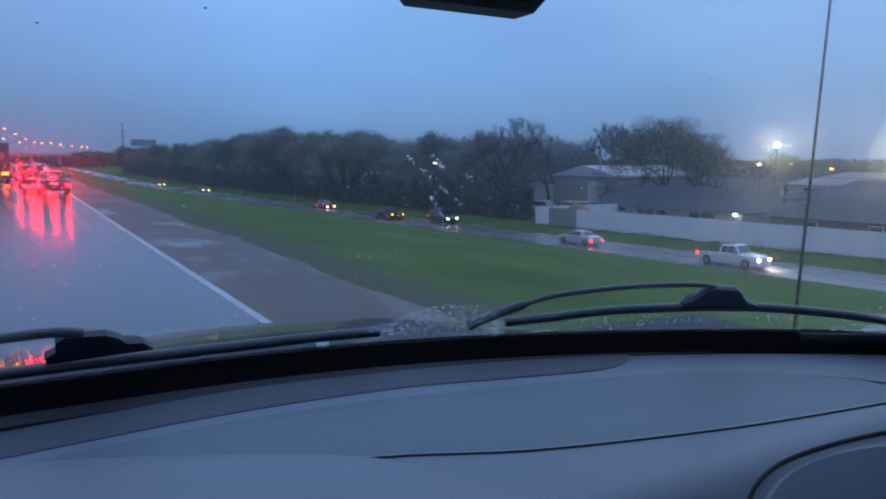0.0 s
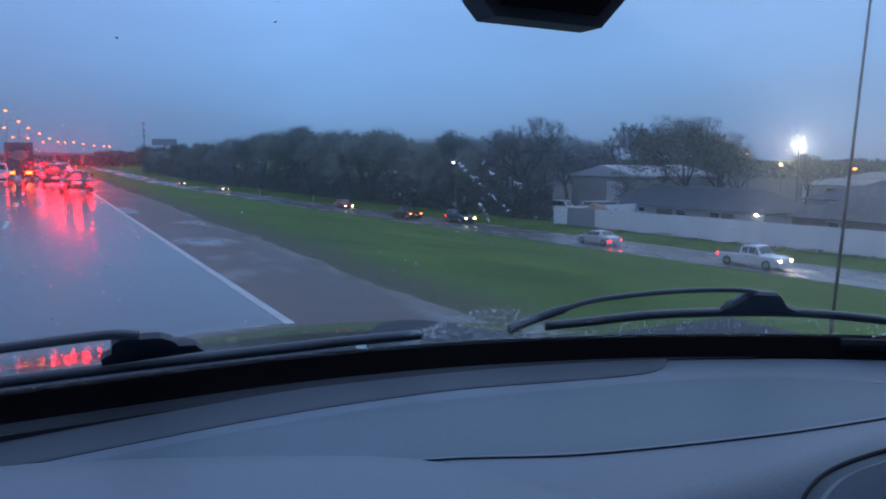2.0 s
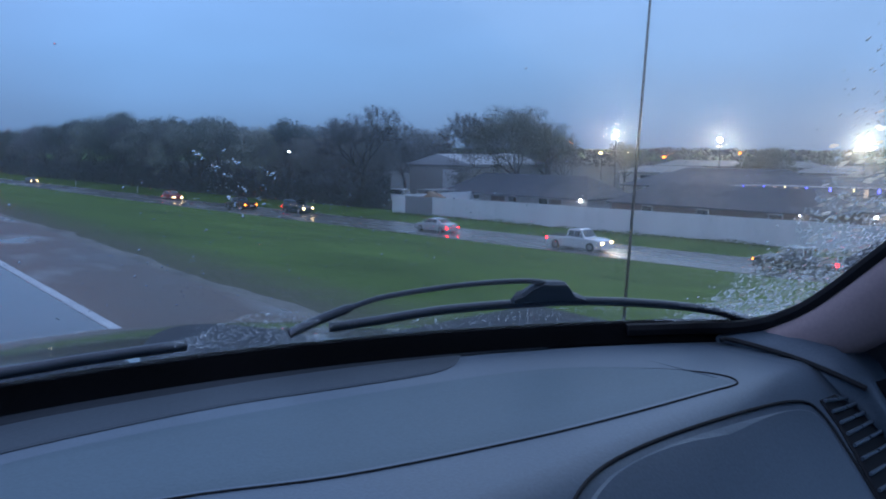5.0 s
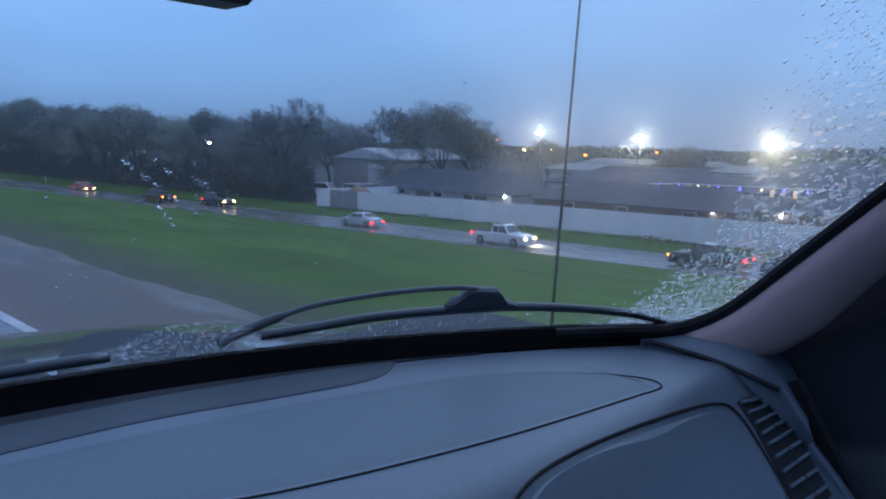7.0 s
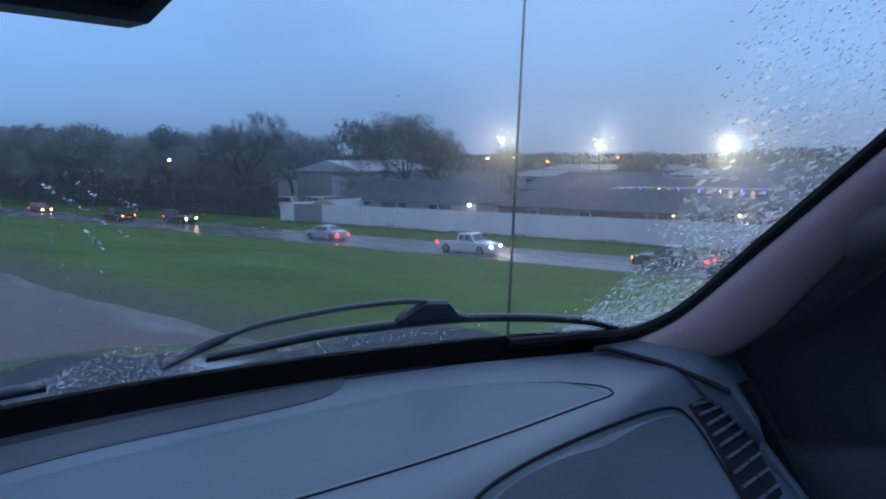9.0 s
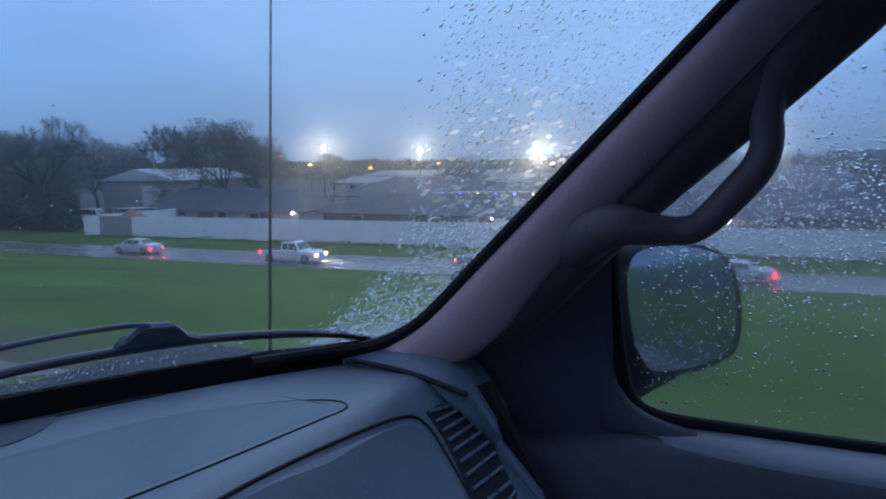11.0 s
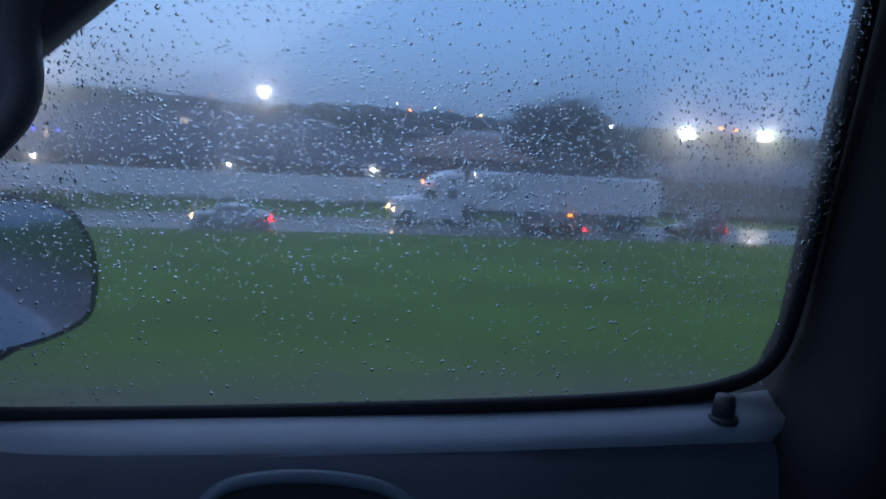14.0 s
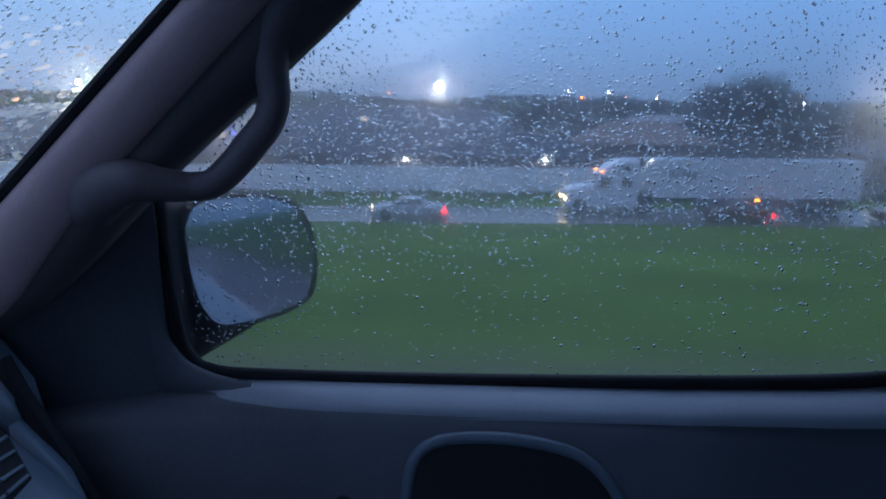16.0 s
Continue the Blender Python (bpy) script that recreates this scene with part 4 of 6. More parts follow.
loft(bm, [mring(1.02, 0.008), mring(1.07, -0.002), mring(1.11, 0.006), mring(1.12, 0.04), mring(0.95, 0.08), mring(0.6, 0.10)])
loft(bm, [[(0.79, 0.205, 1.262), (0.79, 0.26, 1.262), (0.79, 0.26, 1.45), (0.79, 0.225, 1.45)], [(0.86, 0.216, 1.266), (0.86, 0.26, 1.268), (0.86, 0.26, 1.43), (0.86, 0.226, 1.43)], [(0.93, 0.176, 1.283), (0.93, 0.235, 1.286), (0.93, 0.235, 1.40), (0.93, 0.19, 1.40)], [(0.99, 0.142, 1.302), (0.99, 0.19, 1.306), (0.99, 0.19, 1.38), (0.99, 0.16, 1.38)]])
bmesh.ops.remove_doubles(bm, verts=bm.verts, dist=0.0001)
side_mirror = vpart("side_mirror", bm, M["rubber"], label="black outside mirror housing beaded with rain", smooth=False)
bm = bmesh.new()
loft(bm, [mring(1.015, 0.001), mring(1.01, 0.005)])
vpart("mirror_glass", bm, M["mirror"], side_mirror, "wet convex mirror glass")

# outside of the vehicle: body sides and wheels
for side, x0 in ((1, 0.83), (-1, -0.98)):
    bm = bmesh.new()
    prism(bm, [(1.55, 0.05), (1.60, 0.70), (0.80, 1.22), (-1.80, 1.22), (-2.3, 1.15), (-2.3, 0.05), (-1.95, 0.05), (-1.85, 0.30), (-1.55, 0.38), (-1.25, 0.30), (-1.15, 0.05), (0.70, 0.05), (0.80, 0.30), (1.10, 0.38), (1.40, 0.30), (1.48, 0.05)], x0 + 0.032, x0 + 0.075, 0)
    vpart("body_side", bm, M["hood"], label="wet dark painted body side")
    for y in (1.1, -1.55):
        bm = bmesh.new()
        disc(bm, (x0 + 0.02, y, HW + 0.37), (1, 0, 0), 0.37, 0.24, 20)
        wheel = vpart("wheel", bm, M["tyre"])
        bm = bmesh.new()
        disc(bm, (x0 + 0.02 + side * 0.115, y, HW + 0.37), (1, 0, 0), 0.21, 0.03, 16)
        vpart("rim", bm, M["rim"], wheel)
vpart("roof_skin", boxed((-0.99, -1.72, 1.902), (0.87, 0.15, 1.935), 0.015), M["hood"], label="dark painted roof")
for pts in ([(-0.93, 0.60, 1.34), (-0.93, 0.36, 1.58), (-0.93, 0.12, 1.86)], [(-0.93, -0.78, 1.25), (-0.93, -0.80, 1.86)], [(-0.93, -1.68, 1.22), (-0.93, -1.66, 1.86)], [(0.80, -1.68, 1.22), (0.80, -1.66, 1.86)]):
    vpart("roof_post", tubed(pts, 0.035, 10), M["darktrim"])
bm = boxed((-0.94, -2.28, 0.42), (0.88, -1.76, 0.50), 0.01)
box(bm, (-0.94, -2.34, 0.42), (0.88, -2.28, 1.16), 0.02)
vpart("cargo_bed", bm, M["hood"], label="short dark cargo bed behind the cab")

# ---------- fence ----------
fence = thing("fence", "long pale sheet-metal privacy fence beside the frontage road", "fence", pose(0, 0, FLOOR))


def fpart(name, bm, material, parent=fence, label=""):
    ob = part(name, bm, material, parent, label)
    ob.matrix_parent_inverse = Matrix.Translation((0, 0, -FLOOR))
    return ob


FENCE_TOP = -4.17
FENCE_END = 76.6
y = FENCE_END
while y > -27:
    w = 2.44
    m = M["fencegate"] if 68.2 < y - w / 2 < 73.2 else M["fence"]
    xa, xb = fence_x(y), fence_x(y - w)
    b = bmesh.new()
    top = FENCE_TOP + 0.05 * noise.noise(Vector((y * 0.2, 3, 1))) + (0.0 if y < 60 else -0.004 * (y - 60))
    bot = ground_z(xa, y) - 0.15
    loft(b, [[(xa, y - 0.02, bot), (xa + 0.05, y - 0.02, bot), (xa + 0.05, y - 0.02, top), (xa, y - 0.02, top)],
             [(xb, y - w + 0.02, bot), (xb + 0.05, y - w + 0.02, bot), (xb + 0.05, y - w + 0.02, top), (xb, y - w + 0.02, top)]])
    fpart("fence_panel", b, m)
    fpart("fence_post", boxed((xb + 0.02, y - w - 0.04, bot), (xb + 0.08, y - w + 0.04, top + 0.03), 0.01), M["fence"])
    y -= w
for i in range(8):
    xa = fence_x(FENCE_END) + i * 2.44
    fpart("fence_panel", boxed((xa + 0.02, FENCE_END - 0.02, -6.9), (xa + 2.42, FENCE_END + 0.04, FENCE_TOP - 0.08)), M["fence"])

# ---------- trees ----------


def raw_object(name, verts, faces, material, smooth=False):
    me = bpy.data.meshes.new(name)
    me.from_pydata([tuple(v) for v in verts], [], faces)
    if smooth:
        for poly in me.polygons:
            poly.use_smooth = True
    me.materials.append(material)
    me.update()
    return new(name, me)


def grow(rng, height, spread, levels, gnarl=0.35):
    """Branches of a tree as (start, end, radius at start, radius at end, level): each limb forks into two or three."""
    segs = []

    def branch(p, d, length, r, level):
        bits = 3 if level < 2 else 2
        for _ in range(bits):
            d = (d + Vector((rng.gauss(0, 1), rng.gauss(0, 1), rng.gauss(0, 0.7))) * gnarl * 0.28).normalized()
            q = p + d * (length / bits)
            r1 = r * 0.88
            segs.append((p, q, r, r1, level))
            p, r = q, r1
        if level >= levels:
            return
        n = 4 if level == 0 else 3 if level < 3 else 2
        turn = rng.uniform(0, 2 * math.pi)
        u = d.orthogonal().normalized()
        w = d.cross(u)
        for i in range(n):
            a = turn + 2 * math.pi * (i + rng.uniform(-0.25, 0.25)) / n
            tilt = rng.uniform(0.35, 0.85) * spread
            nd = d * math.cos(tilt) + (u * math.cos(a) + w * math.sin(a)) * math.sin(tilt)
            nd = (nd + Vector((0, 0, 0.10))).normalized()
            branch(p, nd, length * rng.uniform(0.68, 0.86), r * rng.uniform(0.55, 0.7), level + 1)
        if level == 0:
            branch(p, (d + Vector((rng.gauss(0, 0.1), rng.gauss(0, 0.1), 0))).normalized(), length * 0.85, r * 0.75, 1)
    branch(Vector((0, 0, 0)), Vector((0, 0, 1)), height * 0.27, height * 0.026, 0)
    top = max(s[1].z for s in segs)
    k = height / top
    return [(a * k, b * k, ra, rb, lv) for a, b, ra, rb, lv in segs]


def make_tree(name, label, seed, height, spread, levels, leaf, n_leaf, leaf_size, leaf_level=3, gnarl=0.35, asp=0.6, fuzz=1.6, wood="twig", thin=0.016):
    rng = random.Random(seed)
    segs = grow(rng, height, spread, levels, gnarl)
    root = thing(name, label, "tree", group="trees along the frontage road")
    b = bmesh.new()
    for p, q, ra, rb, lv in segs:
        if lv <= 1:
            tube(b, [p, q], [max(ra, 0.03), max(rb, 0.025)], 6)
    part("trunk", b, M["bark"], root)
    verts, faces = [], []
    for p, q, ra, rb, lv in segs:
        if lv > 1:
            d = (q - p).normalized()
            u = d.orthogonal().normalized()
            w = d.cross(u)
            n = len(verts)
            for c, r in ((p, max(ra, thin * 1.4)), (q, max(rb, thin))):
                verts += [c + u * r, c + (w * 0.87 - u * 0.5) * r, c - (w * 0.87 + u * 0.5) * r]
            faces += [(n, n + 1, n + 4, n + 3), (n + 1, n + 2, n + 5, n + 4), (n + 2, n, n + 3, n + 5)]
    tips = [s for s in segs if s[4] >= leaf_level]
    lverts, lfaces = [], []
    for _ in range(n_leaf):
        p, q, ra, rb, lv = rng.choice(tips)
        c = p.lerp(q, rng.random()) + Vector((rng.gauss(0, 1), rng.gauss(0, 1), rng.gauss(0, 0.8))) * leaf_size * fuzz
        u = Vector((rng.gauss(0, 1), rng.gauss(0, 1), rng.gauss(0.3, 1))).normalized()
        w = u.orthogonal().normalized()
        s = leaf_size * rng.uniform(0.5, 1.3)
        n = len(lverts)
        lverts += [c - u * s, c + w * s * asp, c + u * s, c - w * s * asp]
        lfaces.append((n, n + 1, n + 2, n + 3))
    bo = raw_object("branches", verts, faces, M[wood])
    bo.parent = root
    co = raw_object("crown", lverts, lfaces, M[leaf])
    co.parent = root
    return root


tree_kinds = [
    make_tree("tree", "leafless brown tree with dense fine twigs", 3, 13.0, 0.75, 5, "twig", 5200, 0.42, asp=0.055, fuzz=0.8),
    make_tree("tree", "roadside tree with thin new green leaves", 5, 14.0, 0.8, 5, "leaf", 12000, 0.16, asp=0.6, fuzz=3.0),
    make_tree("tree", "bushy dark leafless tree in the wood", 8, 12.0, 0.9, 5, "twig", 6000, 0.45, asp=0.06, fuzz=0.9),
    make_tree("tree", "broad tree in pale green spring leaf", 11, 14.5, 0.9, 5, "leaf", 15000, 0.16, asp=0.6, fuzz=3.2),
]
oak = make_tree("oak_tree", "large bare spreading oak behind the shed", 23, 15.4, 1.05, 6, "oaktwig", 15000, 0.30, 5, 0.6, 0.11, 1.0, "oaktwig", 0.05)
oak_leafing = make_tree("oak_tree", "large oak in early leaf beside the roofs", 36, 15.0, 1.15, 6, "oakleaf", 30000, 0.10, 4, 0.5, 0.6, 5.0, "oaktwig", 0.028)
tall_tree = make_tree("tree", "tall bare tree with gnarled upright limbs", 17, 14.6, 0.6, 5, "oaktwig", 9000, 0.30, 4, 0.9, 0.08, 0.9, "oaktwig", 0.03)
evergreen = make_tree("evergreen_tree", "dark evergreen tree standing above the wood", 41, 13.2, 0.6, 5, "evergreen", 7000, 0.20, 2, asp=0.5, fuzz=2.2)


def plant(ob, x, y, s=1.0, turn=0.0, sink=0.1, first=[]):
    m = pose(x, y, ground_z(x, y) - sink, 0, 0, turn) @ Matrix.Diagonal((s, s, s, 1))
    if ob.name in first:
        c = copy_thing(ob, m)
        c.scale = (s, s, s)
        return c
    first.append(ob.name)
    ob.matrix_basis = m
    return ob


plant(tall_tree, 60.5, 87.0, 0.98, 40)
plant(evergreen, 58.8, 106.5, 0.98)
plant(oak, 95.0, 108.5, 1.0, 20)
plant(oak_leafing, 85.5, 79.7, 1.0, 75)
plant(oak_leafing, 112.0, -39.0, 0.84, 190)
for x, y, s in ((114, -33.5, 0.86), (111, -37, 0.92), (113, -41.5, 0.90), (116, -45.5, 0.78), (118, -38, 0.95)):
    plant(tree_kinds[2], x, y, s, 37 * y)
for x, y, s in ((96, 82, 0.86), (101, 84, 0.74)):
    plant(oak_leafing if s > 0.78 else tree_kinds[0], x, y, s, 53 * y)
rng = random.Random(77)
yy = 88.0
while yy < 420:
    k = rng.choice((0, 2, 0, 2, 1)) if yy < 118 or yy > 215 else rng.choice((1, 3, 3, 1, 0))
    x = front_x(yy) + 7.6 + 9.5 + rng.uniform(-1.5, 2.5)
    s = (0.86 if yy < 128 else 1.03 if yy < 230 else 0.92) * rng.uniform(0.86, 1.08)
    plant(tree_kinds[k], x, yy, s, rng.uniform(0, 360))
    if rng.random() < 0.85:
        kind_, x2, y2, s2, turn2 = rng.choice((0, 2)), x + rng.uniform(6, 13), yy + rng.uniform(-3, 3), s * rng.uniform(0.85, 1.05), rng.uniform(0, 360)
        if x2 / y2 < 0.70:
            plant(tree_kinds[kind_], x2, y2, s2, turn2)
    yy += rng.uniform(3.6, 6.2) * (1.0 if yy < 200 else 1.7)
for x, y, s in ((104, 122, 0.9), (112, 96, 0.8), (118, 84, 0.75), (80, 118, 0.95), (72, 112, 1.0), (77, 126, 1.0), (64.5, 97, 0.9), (62.5, 92, 0.8), (67, 101, 0.9), (84, 108, 1.0), (90, 113, 1.0), (82, 113, 0.95), (97, 118, 0.95), (70, 108, 1.0)):
    plant(tree_kinds[rng.choice((0, 2))], x, y, s, rng.uniform(0, 360))


rng = random.Random(404)
for _ in range(34):
    x, y = rng.uniform(114, 185), rng.uniform(-75, 75)
    plant(tree_kinds[rng.choice((0, 2, 2, 1))], x, y, rng.uniform(0.52, 0.66), rng.uniform(0, 360))


def clumps(name, label, n, place, size, material, seed):
    """Countless small leafy faces, placed by a function."""
    r = random.Random(seed)
    vs, fs = [], []
    for _ in range(n):
        c, s = place(r), size * r.uniform(0.5, 1.4)
        u = Vector((r.gauss(0, 1), r.gauss(0, 1), r.gauss(0, 1))).normalized()
        w = u.orthogonal().normalized()
        k = len(vs)
        vs += [c - u * s, c + w * s * 0.6, c + u * s, c - w * s * 0.6]
        fs.append((k, k + 1, k + 2, k + 3))
    return tagged(raw_object(name, vs, fs, material), label, "undergrowth", kind="stuff")


def brush_at(r):
    y = 83 + 330 * r.random() ** 1.6
    x = front_x(y) + 7.6 + r.uniform(7.5, max(8.2, min(22.0, 0.745 * y - front_x(y) - 7.6)))
    h = 6.0 * (0.65 + 0.5 * noise.noise(Vector((x * 0.12, y * 0.12, 5)))) * r.random() ** 0.8
    return Vector((x, y, ground_z(x, y) + h))


clumps("undergrowth", "dark tangled undergrowth at the foot of the wood", 64000, brush_at, 0.26, M["brush"], 5)


def ridge_at(r):
    y = r.uniform(-420, 420)
    x = 290 + r.uniform(-12, 12) - 0.02 * y
    h = (8.0 + 2.2 * noise.noise(Vector((y * 0.02, 0, 9))) + 1.2 * noise.noise(Vector((y * 0.09, 0, 2)))) * r.random() ** 0.7
    return Vector((x, y, -5.8 + h))


clumps("far_woods", "distant dark line of woods on the horizon", 16000, ridge_at, 1.1, M["farwood"], 6)


def ahead_at(r):
    x = r.uniform(-160, 120)
    y = 640 + r.uniform(-20, 20)
    h = (9.0 + 3 * noise.noise(Vector((x * 0.03, 0, 4)))) * r.random() ** 0.7
    return Vector((x, y, -3 + h))


clumps("far_woods", "distant dark woods ahead beyond the highway", 5000, ahead_at, 2.2, M["farwood"], 7)


def verge_at(r):
    y = 111 * r.random() ** 1.2 - 35
    x = fence_x(y) - 0.15 - 1.1 * r.random() ** 2
    return Vector((x, y, ground_z(x, y) + 0.35 * r.random() * (0.6 + noise.noise(Vector((y * 0.3, 2, 2))))))


clumps("verge_grass", "rough green grass along the foot of the fence", 9000, verge_at, 0.09, M["grass"], 8)


# dark yards beyond the fence
bm = bmesh.new()
for a, b in (((64.8, -60), (300, 76.0)), ((82, 76.0), (300, 420)), ((66.8, -400), (300, -60))):
    box(bm, (a[0], a[1], -7.2), (b[0], b[1], -6.02))
loft(bm, [[(front_x(y) + 16.0, y, -7.2), (front_x(y) + 420.0, y, -7.2), (front_x(y) + 420.0, y, ground_z(front_x(y) + 16.0, y) + 0.10), (front_x(y) + 16.0, y, ground_z(front_x(y) + 16.0, y) + 0.10)] for y in (80, 120, 160, 200, 240, 300, 360, 420)])
tagged(mesh_object("yard_ground", bm, M["far"]), "dark wet yards behind the fence", "yard", kind="structure")

# ---------- buildings ----------


def gable_house(name, label, x0, x1, y0, y1, z0, eave, ridge, wall, roof, along="y", hip=4.0, over=0.5, windows=()):
    """A low house: walls, pitched roof with overhang, windows in the wall that faces the road."""
    root = thing(name, label, "house", pose((x0 + x1) / 2, (y0 + y1) / 2, z0))
    inv = Matrix.Translation((-(x0 + x1) / 2, -(y0 + y1) / 2, -z0))

    def put(n, b, m, parent=root, lab=""):
        ob = part(n, b, m, parent, lab)
        if parent is root:
            ob.matrix_parent_inverse = inv
        return ob
    xm, ym = (x0 + x1) / 2, (y0 + y1) / 2
    b = bmesh.new()
    box(b, (x0, y0, z0), (x1, y1, eave))
    if along == "x" and not hip:
        prism(b, [(y0, eave - 0.01), (y1, eave - 0.01), (ym, ridge - 0.15)], x0, x1, 0)
    wall_ob = put("wall", b, wall)
    b = bmesh.new()
    a0, a1, c0, c1 = x0 - over, x1 + over, y0 - over, y1 + over
    t = 0.16
    if along == "y":
        top = [(xm, c0 + hip, ridge), (xm, c1 - hip, ridge)]
    else:
        top = [(a0 + hip, ym, ridge), (a1 - hip, ym, ridge)]
    base = [(a0, c0), (a1, c0), (a1, c1), (a0, c1)]
    lo = [b.verts.new((x, y, eave - t)) for x, y in base]
    hi = [b.verts.new((x, y, eave)) for x, y in base]
    r0, r1 = [b.verts.new(p) for p in top]
    for i in range(4):
        j = (i + 1) % 4
        b.faces.new((lo[i], lo[j], hi[j], hi[i]))
    b.faces.new(lo[::-1])
    if along == "y":
        b.faces.new((hi[0], hi[1], r0))
        b.faces.new((hi[1], hi[2], r1, r0))
        b.faces.new((hi[2], hi[3], r1))
        b.faces.new((hi[3], hi[0], r0, r1))
    else:
        b.faces.new((hi[3], hi[0], r0))
        b.faces.new((hi[0], hi[1], r1, r0))
        b.faces.new((hi[1], hi[2], r1))
        b.faces.new((hi[2], hi[3], r0, r1))
    put("roof", b, roof)
    for wy, ww, wz0, wz1 in windows:
        w = put("window", boxed((x0 - 0.06, wy - ww / 2, wz0), (x0 + 0.05, wy + ww / 2, wz1), 0.01), M["whitepaint"])
        part("pane", boxed((x0 - 0.075, wy - ww / 2 + 0.08, wz0 + 0.08), (x0 - 0.062, wy + ww / 2 - 0.08, wz1 - 0.08)), M["darkglass"], w).matrix_parent_inverse = Matrix.Identity(4)
    return root, put


Z0 = -6.3
houseA, putA = gable_house("house", "low pale house with a long dark hipped roof", 72.0, 81.0, 56.5, 82.5, Z0, -4.35, -1.75, M["wall"], M["roof"], windows=[(80.0, 1.3, -5.3, -4.65), (76.0, 1.3, -5.3, -4.65), (69.0, 1.6, -5.4, -4.6), (63.5, 1.6, -5.4, -4.6)])
houseB, putB = gable_house("house", "brown brick house with a dark hipped roof", 73.5, 83.0, 29.0, 54.0, Z0, -4.5, -2.3, M["brick"], M["roof"], windows=[(49.0, 1.5, -5.5, -4.75), (42.0, 1.5, -5.5, -4.75), (34.0, 1.5, -5.5, -4.75)])
houseC, putC = gable_house("house", "low brick house with a wide dark roof", 74.0, 85.0, -11.0, 26.0, Z0, -4.0, -1.95, M["brick"], M["roof"], windows=[(20.0, 1.5, -5.2, -4.3), (12.0, 1.5, -5.2, -4.3), (2.0, 1.5, -5.2, -4.3), (-9.0, 1.2, -5.2, -4.3)])
houseD, putD = gable_house("house", "dark two-part house behind the first row", 98.0, 110.0, -4.0, 36.0, Z0, -2.6, 0.35, M["brick"], M["roof"], windows=[(30.0, 1.6, -4.2, -3.0), (21.0, 1.6, -4.2, -3.0)])
houseE, putE = gable_house("house", "house with a tan brown gabled roof", 93.0, 104.0, -29.0, -12.5, Z0, -3.6, -0.9, M["brick"], M["tanroof"], hip=5.0)
houseF, putF = gable_house("house", "grey house with a dark hipped roof in the second row", 96.0, 106.0, 42.0, 64.0, Z0, -3.1, -0.9, M["wall"], M["roof"])
houseG, putG = gable_house("house", "low dark house far along the fence", 78.0, 90.0, -70.0, -42.0, Z0, -3.8, -1.6, M["brick"], M["roof"])
houseH, putH = gable_house("house", "small white house glimpsed among the trees", 63.0, 69.0, 141.0, 149.5, -6.4, -3.4, -0.6, M["whitepaint"], M["metalroof"], along="x", hip=0.3)
shed, putS = gable_house("shed", "tan metal workshop with a white gabled roof", 80.0, 98.0, 86.0, 101.5, Z0, -0.7, 0.95, M["metalwall"], M["metalroof"], along="x", hip=0.0, over=0.3)
roller = putS("roller_door", boxed((79.93, 88.6, Z0), (80.02, 92.6, -1.6), 0.01), M["whitepaint"], lab="pale roller door")
for i in range(9):
    part("door_slat", boxed((79.90, 88.65, Z0 + 0.1 + i * 0.5), (79.935, 92.55, Z0 + 0.54 + i * 0.5), 0.01), M["whitepaint"], roller)
for i in range(26):
    putS("roof_rib", boxed((79.75 + i * 0.73, 85.75, 0), (79.80 + i * 0.73, 93.75, 0.05), m=Matrix.Translation((0, 0, -0.70)) @ Matrix.Translation((0, 85.7, 0)) @ Matrix.Rotation(math.atan2(1.65, 8.05), 4, "X") @ Matrix.Translation((0, -85.7, 0))), M["metalroof"])
canopy = thing("canopy", "small flat white carport roof behind the fence", "carport", pose(67, 78, Z0))
for x, y in ((65.2, 77.6), (65.2, 81.0), (69.0, 77.6), (69.0, 81.0)):
    part("post", boxed((x - 67 - 0.06, y - 78 - 0.06, 0), (x - 67 + 0.06, y - 78 + 0.06, 2.25)), M["whitepaint"], canopy)
part("roof", boxed((-2.2, -0.7, 2.25), (2.4, 3.3, 2.36), 0.03), M["greyroof"], canopy)
part("tarp", boxed((-1.9, -0.5, 1.75), (-1.2, 1.4, 2.18), 0.1), M["tanroof"], canopy, "tan tarpaulin under the carport roof")

for y, w in ((70.5, 2.6), (60.5, 2.0)):
    putA("garage_door", boxed((71.90, y, -6.2), (71.985, y + w, -4.6), 0.02), M["brick"], lab="brown panelled door")
putA("fascia", boxed((71.40, 55.9, -4.62), (71.47, 83.1, -4.46), 0.01), M["fencegate"], lab="pale fascia board under the roof")

b = bmesh.new()
rings = []
for i in range(15):
    u = -1 + 2 * i / 14
    h = 2.5 * (1 - 0.35 * u * u) * (0.94 + 0.10 * noise.noise(Vector((u * 2.3, 1, 4)))) if abs(u) < 0.99 else 1.2
    w = 0.95 * (1 - 0.3 * u ** 4)
    rings.append([(w * math.cos(a) * (1.0 if math.sin(a) < 0.5 else 0.9), u * 2.5, h * max(0.0, math.sin(a)) ** 0.6) for a in [math.pi * q / 10 for q in range(11)]])
loft(b, rings)
covered = thing("covered_load", "lumpy load under a tan tarpaulin behind the fence", "tarpaulin", pose(62.9, 74.6, -6.3))
part("cover", b, M["tarp"], covered, smooth=True)

# ---------- lamps of the town ----------


